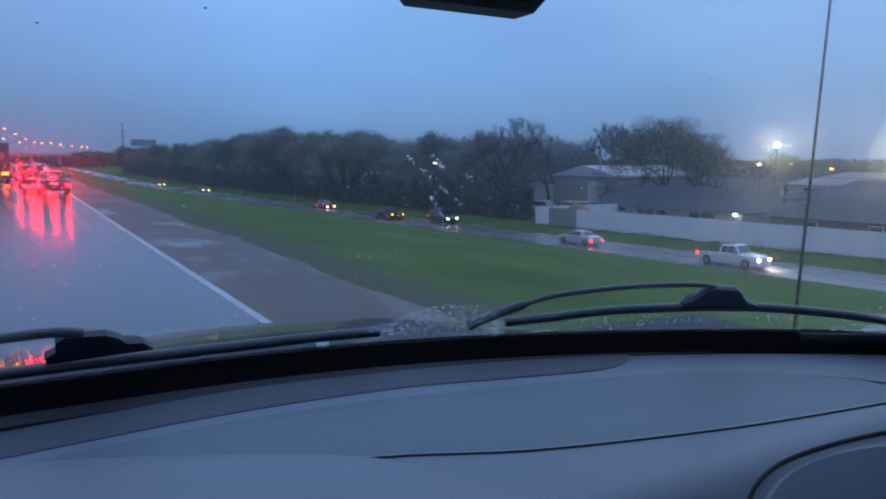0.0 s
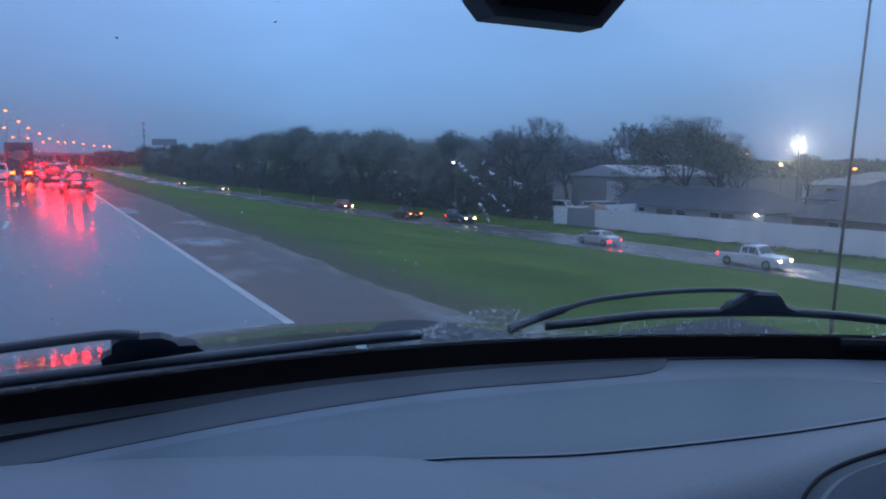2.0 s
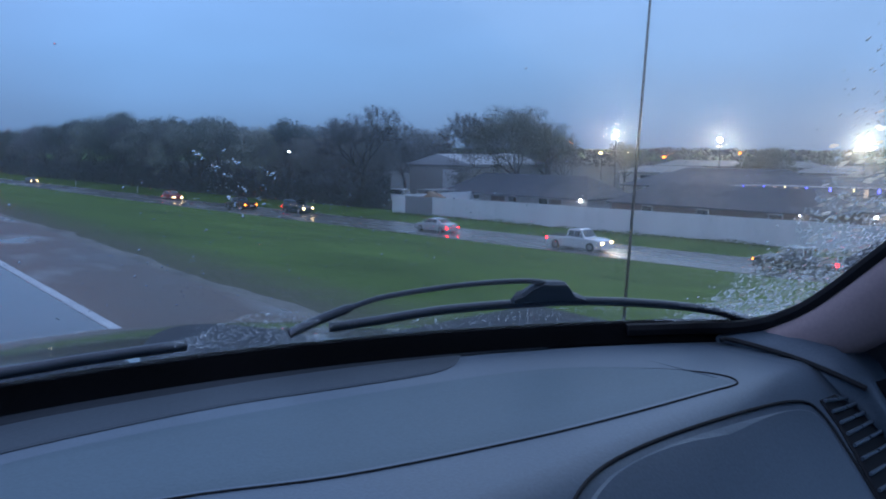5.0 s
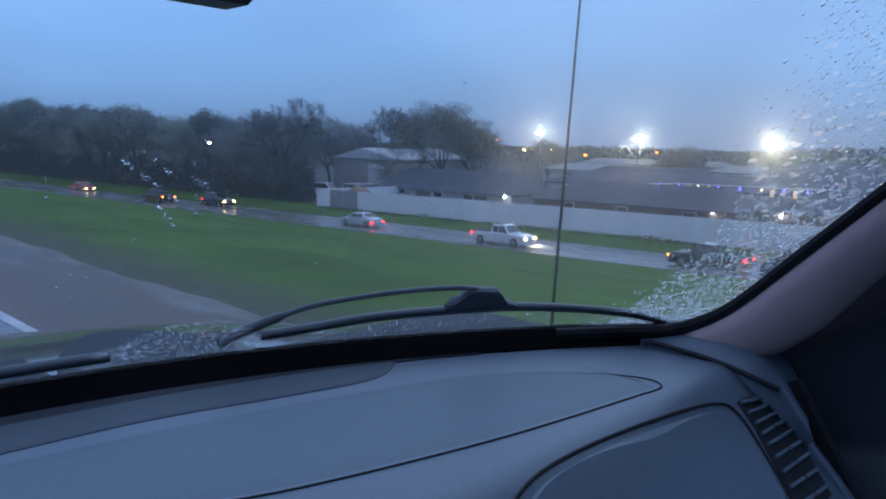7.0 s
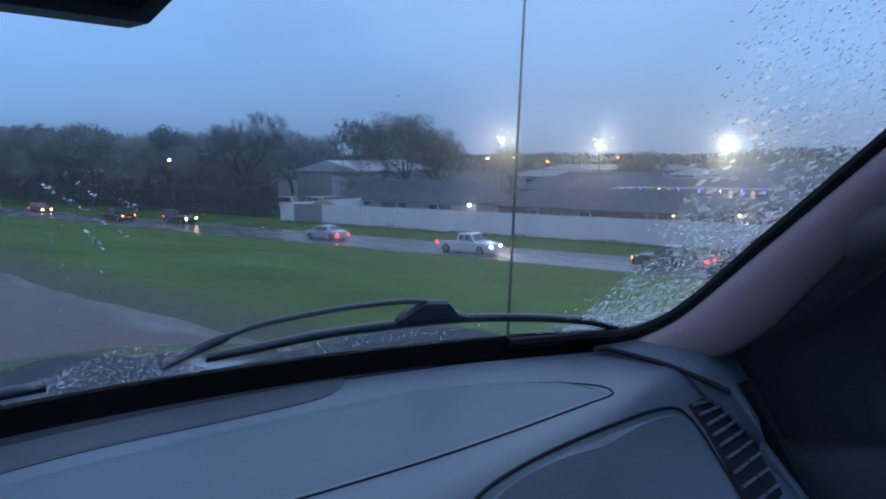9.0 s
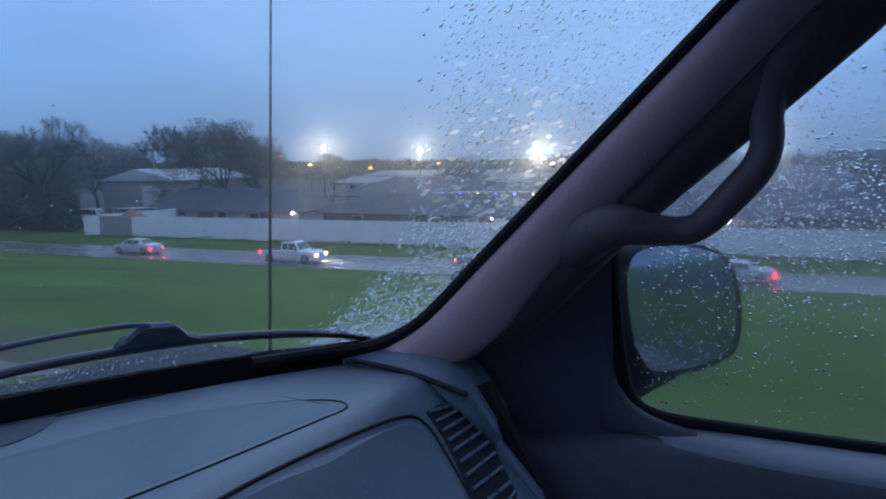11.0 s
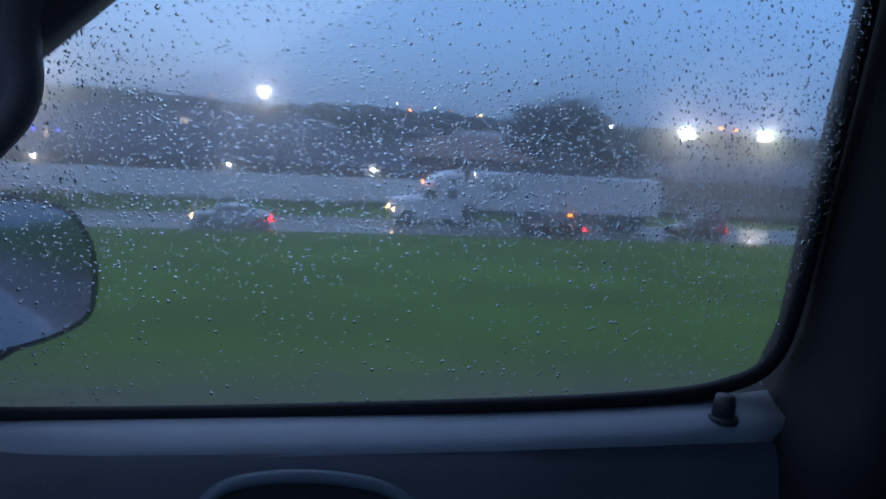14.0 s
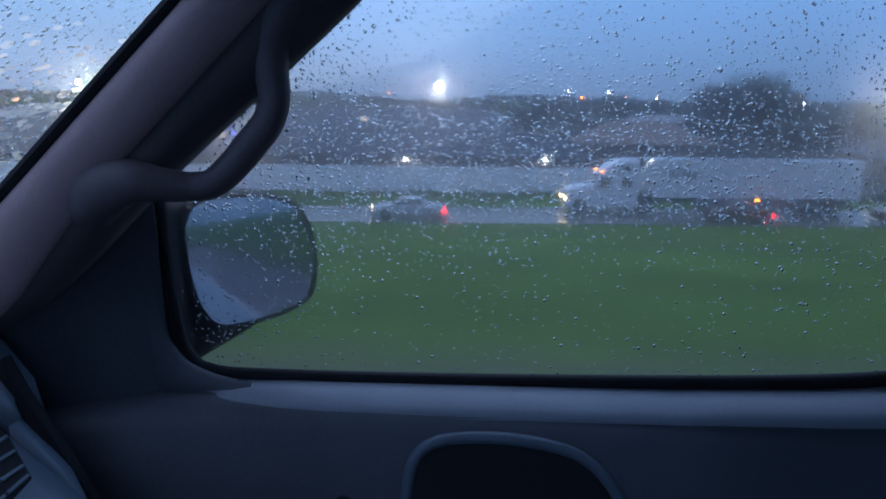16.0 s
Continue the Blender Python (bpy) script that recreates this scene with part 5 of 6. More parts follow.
def flood(x, y, z, r, rows=1, cols=2, lens="flood"):
    """A cluster of round floodlights on a pole."""
    g = ground_z(x, y)
    root = thing("flood_light", "cluster of glaring white floodlights on a tall pole", "floodlight", pose(x, y, g, 0, 0, math.degrees(math.atan2(y, x))), "floodlights behind the houses")
    h = z - g
    part("pole", tubed([(0.35, 0, 0), (0.35, 0, h * 0.5), (0.35, 0, h + r * rows)], [0.14, 0.11, 0.08], 10), M["pole"], root)
    for j in range(rows):
        v = h + (j - (rows - 1) / 2) * r * 2.05
        part("crossbar", boxed((0.25, -cols * r, v - 0.05), (0.33, cols * r, v + 0.05)), M["pole"], root)
        for i in range(cols):
            o = (i - (cols - 1) / 2) * r * 2.05
            b = bmesh.new()
            disc(b, (0.1, o, v), (1, 0, 0), r, 0.26, 16)
            head = part("lamp_head", b, M["pole"], root)
            b = bmesh.new()
            disc(b, (-0.06, o, v), (1, 0, 0), r * 0.94, 0.05, 16)
            part("lens", b, M[lens], head, "glaring white lens")
    return root


flood(85.0, 62.0, 3.7, 0.28, 1, 1)
flood(113.0, 62.0, 3.3, 0.35, 1, 1)
flood(125.0, 44.5, 3.0, 0.42, 1, 1)
flood(95.5, 5.6, 2.95, 0.30, 1, 1, "floodsmall")
flood(95.0, -51.0, 1.5, 0.26, 1, 2, "floodsmall")
flood(97.0, -64.0, 1.6, 0.26, 1, 2, "floodsmall")


def lamp_on(x, y, z, r, material, label, name="wall_lamp", category="lamp", group=""):
    root = thing(name, label, category, pose(x, y, z), group)
    b = bmesh.new()
    ball(b, (0, 0, 0), r, 1.0, 8)
    part("bulb", b, material, root)
    part("bracket", boxed((0.0, -0.05, r * 0.6), (0.5, 0.05, r * 0.6 + 0.08), 0.01), M["pole"], root)
    return root


for x, y, z in ((71.1, 56.8, -4.50), (73.3, 31.5, -4.6), (73.4, 24.8, -4.45), (73.4, 7.5, -4.4), (73.4, -6.4, -4.15)):
    lamp_on(x, y, z, 0.17, M["walllamp"], "small cold white wall lamp under the eaves", group="wall lamps")


def pole_lamp(x, y, z, r, material, label):
    g = ground_z(x, y)
    root = thing("street_lamp", label, "street lamp", pose(x, y, g), "far street lamps")
    h = z - g
    part("pole", tubed([(0.4, 0, 0), (0.4, 0, h * 0.7), (0.3, 0, h + 0.12), (0, 0, h + 0.2)], [0.11, 0.08, 0.06, 0.05], 8), M["pole"], root)
    b = bmesh.new()
    ball(b, (0, 0, h), r, 0.6, 8)
    part("bulb", b, material, root)


for x, y, z, r, m in ((53.2, 95.5, 1.25, 0.17, "walllamp"), (160, 121.3, 0.9, 0.38, "headlamp"), (160, 112.6, 1.0, 0.34, "headlamp"), (160, 102.3, 0.0, 0.45, "amberlamp"), (160, 131.2, 3.5, 0.34, "amberlamp"), (165, 138, 2.6, 0.25, "amberlamp"),
                      (242, -31.6, 2.6, 0.55, "amberlamp"), (240, -45, 3.0, 0.4, "amberlamp"), (210, -48, 2.4, 0.4, "headlamp"), (230, -38, 4.0, 0.3, "walllamp"), (230, -26, 4.2, 0.28, "walllamp"), (150, -58, 4.6, 0.3, "amberlamp"),
                      (140, -57.5, 2.8, 0.32, "amberlamp"), (100, -58.7, 2.5, 0.32, "amberlamp"), (101, -61.8, 2.4, 0.32, "amberlamp"), (110, -46.0, 1.6, 0.26, "walllamp"), (240, 30, 3.2, 0.4, "amberlamp"), (170, 88, 1.0, 0.3, "amberlamp")):
    pole_lamp(x, y, z, r, M[m], "small glowing orange street lamp far off" if m == "amberlamp" else "small glowing pale street lamp far off")

# stands for a lit porch column; sign form and post are made up
sign = thing("lit_sign", "pale yellow lit upright block, its post and sign form made up", "sign", pose(100.0, 15.8, Z0))
part("panel", boxed((-0.12, -0.5, 3.5), (0.12, 0.5, 5.4), 0.04), M["porchglow"], sign, "glowing cream panel")
part("post", boxed((-0.08, -0.08, 0), (0.08, 0.08, 3.52), 0.01), M["pole"], sign)

# string of blue and warm lamps along a porch
string = thing("string_lights", "string of blue and warm lamps along a porch eave", "string lights", pose(84.0, 44.0, -2.75))
part("cable", tubed([(0.4, -21.5, 0.4), (0, -8, 0.28), (0, -2.8, 0.22), (0, 5.3, -0.33), (0, 12, -0.62)], 0.02, 6, 4), M["rubber"], string)
for i in range(14):
    b = bmesh.new()
    ball(b, (0.0 if i > 4 else 0.2, -20.5 + i * 2.42, 0.26 - (0.068 * max(0.0, -20.5 + i * 2.42 + 2.8)) - 0.12), 0.13 if i % 2 else 0.16, 1.5, 8)
    part("bulb", b, M["bluelamp"] if i % 3 else M["warmlamp"], string)
houseP, putP = gable_house("house", "house with a lit porch and blue string lamps", 90.0, 100.0, 20.0, 64.0, Z0, -3.3, -1.5, M["wall"], M["roof"], windows=[(60.0, 1.5, -5.0, -3.9), (52.0, 1.5, -5.0, -3.9), (44.0, 1.5, -5.0, -3.9)])
for i in range(12):
    putP("porch_post", boxed((89.6, 24.0 + i * 3.3, Z0), (89.9, 24.3 + i * 3.3, -3.5), 0.02), M["whitepaint"])
for y, w in ((56.2, 0.9), (50.4, 0.8), (36.0, 0.8), (27.0, 1.0)):
    putP("lit_window", boxed((89.86, y, -5.2), (89.98, y + w, -3.9), 0.02), M["warmlamp"], lab="warm lit window")

part("eave_board", tubed([(0.08, -21.5, 0.52), (0.08, -8, 0.40), (0.08, -2.8, 0.34), (0.08, 5.3, -0.21), (0.08, 12, -0.50)], 0.07, 6, 4), M["whitepaint"], string, "pale eave board above the lamps")
# cream pieces between the bulbs; their glow replaces lamplight falling on them
for i in range(13):
    y = -19.3 + i * 2.42
    z = 0.16 - 0.068 * max(0.0, y + 2.8)
    if i not in (3, 4, 9):
        part("glowing_curtain", boxed((0.1, y - 0.22, z - 0.75), (0.16, y + 0.22, z + 0.1), 0.02), M["porchglow"], string, "cream curtain, lamplight put in as a faint glow")
for x0, x1, y0, y1, ev, rd, wl_, hp in ((150, 163, 34, 66, -2.7, -1.4, "wall", 3.0), (172, 186, 74, 112, -2.2, -0.9, "metalwall", 2.0), (160, 174, -6, 26, -2.6, -1.2, "wall", 3.0), (150, 160, -46, -20, -2.4, -1.0, "brick", 3.0), (128, 138, 74, 92, -2.7, -1.5, "wall", 3.0), (134, 146, 4, 24, -2.5, -1.1, "metalwall", 0.0), (130, 140, -78, -52, -2.6, -1.2, "brick", 3.0)):
    gable_house("warehouse", "long low grey building far behind the houses", x0, x1, y0, y1, Z0, ev, rd, M[wl_], M["greyroof"], hip=hp, windows=[(y0 + 5, 2.2, -4.4, -3.2), (y1 - 6, 2.2, -4.4, -3.2)])
for x, y, h in ((128.0, 36.0, 8.6), (140.0, 27.0, 8.9), (150.0, 12.0, 9.4), (118.0, -8.0, 8.2)):
    p_ = thing("utility_pole", "thin wooden utility pole among the far roofs", "utility pole", pose(x, y, Z0), "utility poles")
    part("post", tubed([(0, 0, 0), (0, 0, h * 0.6), (0, 0, h)], [0.15, 0.13, 0.10], 8), M["bark"], p_)
    part("crossarm", boxed((-0.06, -1.1, h - 0.7), (0.06, 1.1, h - 0.58), 0.01), M["bark"], p_)

# ---------- vehicles ----------
SEDAN = [(-0.5, 0.50, 0.54, 0.9), (-0.485, 0.80, 0.86, 0.92), (-0.36, 0.92, 0.97, 0.92), (-0.31, 0.93, 1.00, 0.90), (-0.19, 0.94, 1.38, 0.74), (0.03, 0.93, 1.43, 0.73), (0.10, 0.92, 1.38, 0.74), (0.235, 0.90, 0.95, 0.90), (0.42, 0.80, 0.85, 0.90), (0.485, 0.66, 0.70, 0.88), (0.5, 0.42, 0.46, 0.84)]
SUV = [(-0.5, 0.60, 0.64, 0.92), (-0.49, 1.00, 1.06, 0.92), (-0.47, 1.05, 1.30, 0.86), (-0.43, 1.06, 1.70, 0.78), (-0.1, 1.05, 1.76, 0.77), (0.08, 1.04, 1.70, 0.77), (0.20, 1.02, 1.07, 0.90), (0.42, 0.96, 1.01, 0.92), (0.49, 0.82, 0.86, 0.90), (0.5, 0.48, 0.52, 0.86)]
HATCH = [(-0.5, 0.50, 0.54, 0.9), (-0.48, 0.88, 0.94, 0.90), (-0.44, 0.95, 1.15, 0.82), (-0.34, 0.96, 1.46, 0.74), (-0.05, 0.95, 1.50, 0.73), (0.08, 0.93, 1.42, 0.74), (0.25, 0.90, 0.95, 0.88), (0.43, 0.80, 0.84, 0.90), (0.5, 0.45, 0.49, 0.84)]
PICKUP = [(-0.5, 0.62, 0.66, 0.94), (-0.495, 1.02, 1.05, 0.95), (-0.12, 1.04, 1.07, 0.95), (-0.115, 1.05, 1.15, 0.90), (-0.09, 1.06, 1.72, 0.78), (0.08, 1.06, 1.78, 0.77), (0.13, 1.05, 1.72, 0.77), (0.22, 1.03, 1.08, 0.90), (0.42, 0.98, 1.03, 0.92), (0.49, 0.85, 0.89, 0.90), (0.5, 0.50, 0.54, 0.86)]


def car_station(st, f, width):
    for a, b in zip(st, st[1:]):
        if a[0] <= f <= b[0]:
            t = (f - a[0]) / (b[0] - a[0])
            return [a[i] + (b[i] - a[i]) * t for i in range(4)]
    return list(st[-1])


def car(name, label, m, stations, length, width, paint, cabin, head="headlamp", tail="taillamp", brake=False, scale=1.0, group="", wheel=0.33):
    """A road vehicle facing its own +y: body, glass, wheels, lamps, mirrors."""
    root = thing(name, label, "car" if stations is not PICKUP else "pickup truck", m, group)
    hw = width / 2

    def ring(s):
        y, zb, zt, k = s[0] * length, s[1], s[2], s[3]
        taper = 1 - 0.10 * max(0, abs(s[0]) - 0.38) / 0.12
        w = hw * taper
        return [(-w * 0.9, y, 0.22), (-w, y, 0.38), (-w, y, zb - 0.12), (-w * 0.97, y, zb), (-w * k, y, zt - 0.03), (-w * k * 0.9, y, zt),
                (w * k * 0.9, y, zt), (w * k, y, zt - 0.03), (w * 0.97, y, zb), (w, y, zb - 0.12), (w, y, 0.38), (w * 0.9, y, 0.22)]
    b = bmesh.new()
    loft(b, [ring(s) for s in stations])
    body = part("body", b, paint, root, smooth=False)
    c0, c1, c2, c3 = cabin   # rear glass foot, roof back, roof front, windscreen foot

    def glass_pt(f, up, side):
        s = car_station(stations, f, width)
        w = hw * 0.97 + (hw * s[3] - hw * 0.97) * up
        return (side * (w + 0.012), f * length, s[1] + (s[2] - 0.03 - s[1]) * up)
    for side in (-1, 1):
        for f0, f1 in ((c1 + 0.01, (c1 + c2) / 2 - 0.006), ((c1 + c2) / 2 + 0.006, c2 - 0.005)):
            b = bmesh.new()
            q = [glass_pt(f0, 0.12, side), glass_pt(f1, 0.12, side), glass_pt(f1, 0.88, side), glass_pt(f0, 0.88, side)]
            loft(b, [q, [(x - side * 0.03, y, z) for x, y, z in q]])
            part("side_window", b, M["darkglass"], body)
        b = bmesh.new()
        q = [glass_pt(c2 + 0.004, 0.12, side), glass_pt(c3 - 0.035, 0.15, side), glass_pt(c2 + 0.004, 0.88, side)]
        loft(b, [q, [(x - side * 0.03, y, z) for x, y, z in q]])
        part("side_window", b, M["darkglass"], body)
    for fa, fb, nm, sgn in ((c2, c3, "windscreen", 1), (c1, c0, "rear_window", -1)):
        sa, sb = car_station(stations, fa, width), car_station(stations, fb, width)
        def row(t):
            f, z = fa + (fb - fa) * t, sa[2] + (sb[2] - sa[2]) * t + 0.012
            k = sa[3] + (sb[3] - sa[3]) * t
            w = hw * k * 0.88
            return [(-w, f * length + sgn * 0.015, z), (w, f * length + sgn * 0.015, z)]
        a, c = row(0.10), row(0.90)
        b = bmesh.new()
        loft(b, [[a[0], a[1], c[1], c[0]], [(x, y - sgn * 0.03, z - 0.03) for x, y, z in (a[0], a[1], c[1], c[0])]])
        part(nm, b, M["darkglass"], body)
    for sx in (-1, 1):
        for fy in (-0.31, 0.31):
            b = bmesh.new()
            disc(b, (sx * (hw - 0.10), fy * length, wheel), (1, 0, 0), wheel, 0.23, 18)
            wh = part("wheel", b, M["tyre"], root)
            b = bmesh.new()
            disc(b, (sx * (hw + 0.01), fy * length, wheel), (1, 0, 0), wheel * 0.62, 0.03, 12)
            part("rim", b, M["rim"], wh)
        zt = car_station(stations, -0.49, width)[1]
        part("tail_lamp", boxed((sx * hw * 0.86 - 0.14, -length * 0.5 - 0.02, zt - 0.26), (sx * hw * 0.86 + 0.06 * (1 if sx > 0 else 1), -length * 0.47, zt - 0.06), 0.02), M["redlamp"] if brake else M[tail], root, "glowing red tail lamp")
        zh = car_station(stations, 0.485, width)[1]
        part("head_lamp", boxed((sx * hw * 0.74 - 0.16, length * 0.472, zh - 0.20), (sx * hw * 0.74 + 0.16, length * 0.505, zh - 0.03), 0.02), M[head], root, "lit head lamp" if head == "headlamp" else "clear head lamp")
        part("door_mirror", boxed((sx * (hw + 0.10) - 0.08, c3 * length - 0.35, 0.98), (sx * (hw + 0.10) + 0.08, c3 * length - 0.20, 1.12), 0.03), paint, root)
        part("door_handle", boxed((sx * (hw + 0.005) - 0.012, (c1 + c2) / 2 * length - 0.12, 0.86), (sx * (hw + 0.005) + 0.012, (c1 + c2) / 2 * length + 0.08, 0.89)), M["rubber"], root)
    part("bumper", boxed((-hw * 0.86, -length * 0.5 - 0.05, 0.34), (hw * 0.86, -length * 0.47, 0.54), 0.03), M["rubber"] if stations is not SEDAN else paint, root)
    part("number_plate", boxed((-0.26, -length * 0.5 - 0.065, 0.60), (0.26, -length * 0.5 - 0.01, 0.74)), M["whitepaint"], root)
    if brake:
        part("high_brake_lamp", boxed((-0.22, c0 * length - 0.02, car_station(stations, c0, width)[2] + 0.03), (0.22, c0 * length + 0.05, car_station(stations, c0, width)[2] + 0.09)), M["redlamp"], root, "glowing red third brake lamp")
    if stations is PICKUP:
        part("bed_floor", boxed((-hw * 0.84, -length * 0.485, 0.70), (hw * 0.84, -length * 0.13, 1.075)), M["rubber"], root, "dark open load bed")
    return root


CAB = {"sedan": (-0.31, -0.19, 0.10, 0.235), "suv": (-0.47, -0.43, 0.08, 0.20), "hatch": (-0.44, -0.34, 0.08, 0.25), "pickup": (-0.115, -0.09, 0.13, 0.22)}
silver = car_paint("silver_paint", (0.42, 0.44, 0.46), (0.52, 0.54, 0.56))
black = car_paint("black_paint", (0.012, 0.012, 0.014), (0.022, 0.022, 0.025))
navy = car_paint("dark_blue_paint", (0.018, 0.022, 0.034), (0.03, 0.035, 0.05))
maroon = car_paint("maroon_paint", (0.075, 0.022, 0.022), (0.11, 0.035, 0.032))
red = car_paint("red_paint", (0.30, 0.018, 0.022), (0.42, 0.03, 0.03))
white = car_paint("white_car_paint", (0.62, 0.64, 0.66), (0.74, 0.76, 0.78))


def on_front(lane, y, back=False):
    """A pose on the frontage road; lane: metres from its near edge."""
    s = math.degrees(math.atan(0.078)) if y < 240 else 0
    return pose(front_x(y) + lane, y, front_z(y), 0, 0, s + (180 if back else 0))


car("sedan", "silver four-door sedan with glowing tail lamps on the frontage road", on_front(3.2, 57.5), SEDAN, 4.8, 1.80, silver, CAB["sedan"], head="rim")
car("pickup_truck", "dark maroon pickup truck with lit tail lamps", on_front(3.2, 96.0), PICKUP, 5.6, 1.95, maroon, CAB["pickup"], head="rim", tail="amberlamp", wheel=0.38)
car("hatchback", "red hatchback with its head lamps on", on_front(6.0, 123.0, True), HATCH, 4.2, 1.75, red, CAB["hatch"])
car("pickup_truck", "white pickup truck with head lamps on, wet", on_front(2.4, 39.5, True), PICKUP, 5.6, 1.95, white, CAB["pickup"], wheel=0.38)
car("suv", "dark blue sport utility vehicle driving with lamps lit", on_front(6.0, 86.5, True), SUV, 4.8, 1.90, navy, CAB["suv"])
car("sedan", "dark sedan far along the frontage road, head lamps on", on_front(6.0, 196.0, True), SEDAN, 4.7, 1.80, navy, CAB["sedan"])
car("sedan", "distant dark sedan with bright head lamps", on_front(6.0, 240.0, True), SEDAN, 4.7, 1.80, black, CAB["sedan"])
car("sedan", "long silver sedan with a red tail lamp", on_front(2.6, 5.0), SEDAN, 5.3, 1.88, silver, CAB["sedan"], head="headlamp")
car("sedan", "dark red sedan beside the semi-trailer", on_front(1.9, -18.5), SEDAN, 4.6, 1.78, maroon, CAB["sedan"], head="rim")
car("suv", "dark red vehicle following behind the semi-trailer", on_front(2.0, -31.0), SUV, 4.6, 1.85, maroon, CAB["suv"], head="rim")
car("pickup_truck", "dark pickup truck with amber lamp waiting on the road", on_front(3.0, 22.0), PICKUP, 5.6, 1.95, navy, CAB["pickup"], head="amberlamp", wheel=0.38)

car("sedan", "black sedan braking ahead on the wet highway", pose(1.72, 54.0, HW, 0, 0, 0), SEDAN, 4.8, 1.82, black, CAB["sedan"], head="rim", brake=True)
car("suv", "dark red sport utility vehicle in the queue ahead", pose(0.75, 69.0, HW), SUV, 4.8, 1.95, maroon, CAB["suv"], head="rim", brake=True)
car("pickup_truck", "white pickup truck in the queue on the highway", pose(-3.6, 74.0, HW), PICKUP, 5.6, 1.95, white, CAB["pickup"], head="rim", wheel=0.38)
for x, y, st, pn, cb in ((-1.2, 92.0, SEDAN, navy, "sedan"), (1.9, 98.0, SUV, white, "suv"), (-4.8, 104.0, SUV, black, "suv"), (1.6, 128.0, SEDAN, silver, "sedan"), (-2.0, 140.0, SUV, maroon, "suv"), (2.2, 165.0, SUV, navy, "suv"), (-3.0, 190.0, SEDAN, black, "sedan"), (3.4, 215.0, SEDAN, silver, "sedan"), (0.5, 240.0, SUV, black, "suv")):
    car("sedan" if st is SEDAN else "suv", "car queueing ahead with red brake lamps glowing", pose(x, y, HW), st, 4.7, 1.85, pn, CAB[cb], head="rim", brake=True, group="queue on the highway")

# box truck ahead
box_truck = thing("box_truck", "dark box truck with a pale oval emblem on its rear", "truck", pose(-2.05, 86.0, HW), "queue on the highway")
cargo = part("cargo_box", boxed((-1.2, -3.2, 1.05), (1.2, 3.2, 3.75), 0.04), navy, box_truck)
b = bmesh.new()
disc(b, (0, -3.22, 2.5), (0, 1, 0), 0.5, 0.03, 24)
for v in b.verts:
    v.co.x *= 1.5
part("emblem", b, M["pole"], cargo, "pale oval emblem")
part("chassis", boxed((-1.0, -3.1, 0.55), (1.0, 4.8, 1.03), 0.03), M["rubber"], box_truck)
part("cab", boxed((-1.05, 3.3, 0.9), (1.05, 4.9, 2.5), 0.15), navy, box_truck)
for sx in (-1, 1):
    part("tail_lamp", boxed((sx * 0.75 - 0.28, -3.26, 0.72), (sx * 0.75 + 0.28, -3.1, 0.92), 0.02), M["amberlamp"], box_truck, "glowing amber lamp")
    for y in (-2.0, 3.9):
        b = bmesh.new()
        disc(b, (sx * 0.95, y, 0.48), (1, 0, 0), 0.48, 0.3, 18)
        part("wheel", b, M["tyre"], box_truck)

truck_white = car_paint("truck_white_paint", (0.58, 0.60, 0.62), (0.70, 0.72, 0.74))
car("van", "white van parked beside the workshop", pose(68.0, 88.0, ground_z(68.0, 88.0), 0, 0, 200) @ Matrix.Diagonal((1.15, 1.1, 1.3, 1)), SUV, 4.8, 1.9, white, CAB["suv"], head="rim", tail="rim")

# semi-trailer truck on the frontage road
semi = thing("semi_truck", "white semi truck with sleeper cab and long white trailer", "truck", on_front(6.2, -12.0))
b = bmesh.new()
sec = [(5.6, 0.55, 1.25, 0.98), (5.52, 0.50, 1.72, 1.05), (5.2, 0.48, 1.88, 1.10), (4.2, 0.48, 2.02, 1.16), (3.62, 0.48, 2.08, 1.20), (3.55, 0.48, 2.16, 1.20), (3.05, 0.48, 3.02, 1.20), (2.85, 0.48, 3.16, 1.22), (2.3, 0.48, 3.62, 1.24), (1.6, 0.48, 3.95, 1.25), (0.9, 0.48, 4.08, 1.25), (0.15, 0.48, 4.10, 1.25)]
loft(b, [[(-w, y, lo), (-w, y, hi - 0.2), (-w * 0.88, y, hi), (w * 0.88, y, hi), (w, y, hi - 0.2), (w, y, lo)] for y, lo, hi, w in sec])
cab = part("cab", b, truck_white, semi, "white sleeper cab")
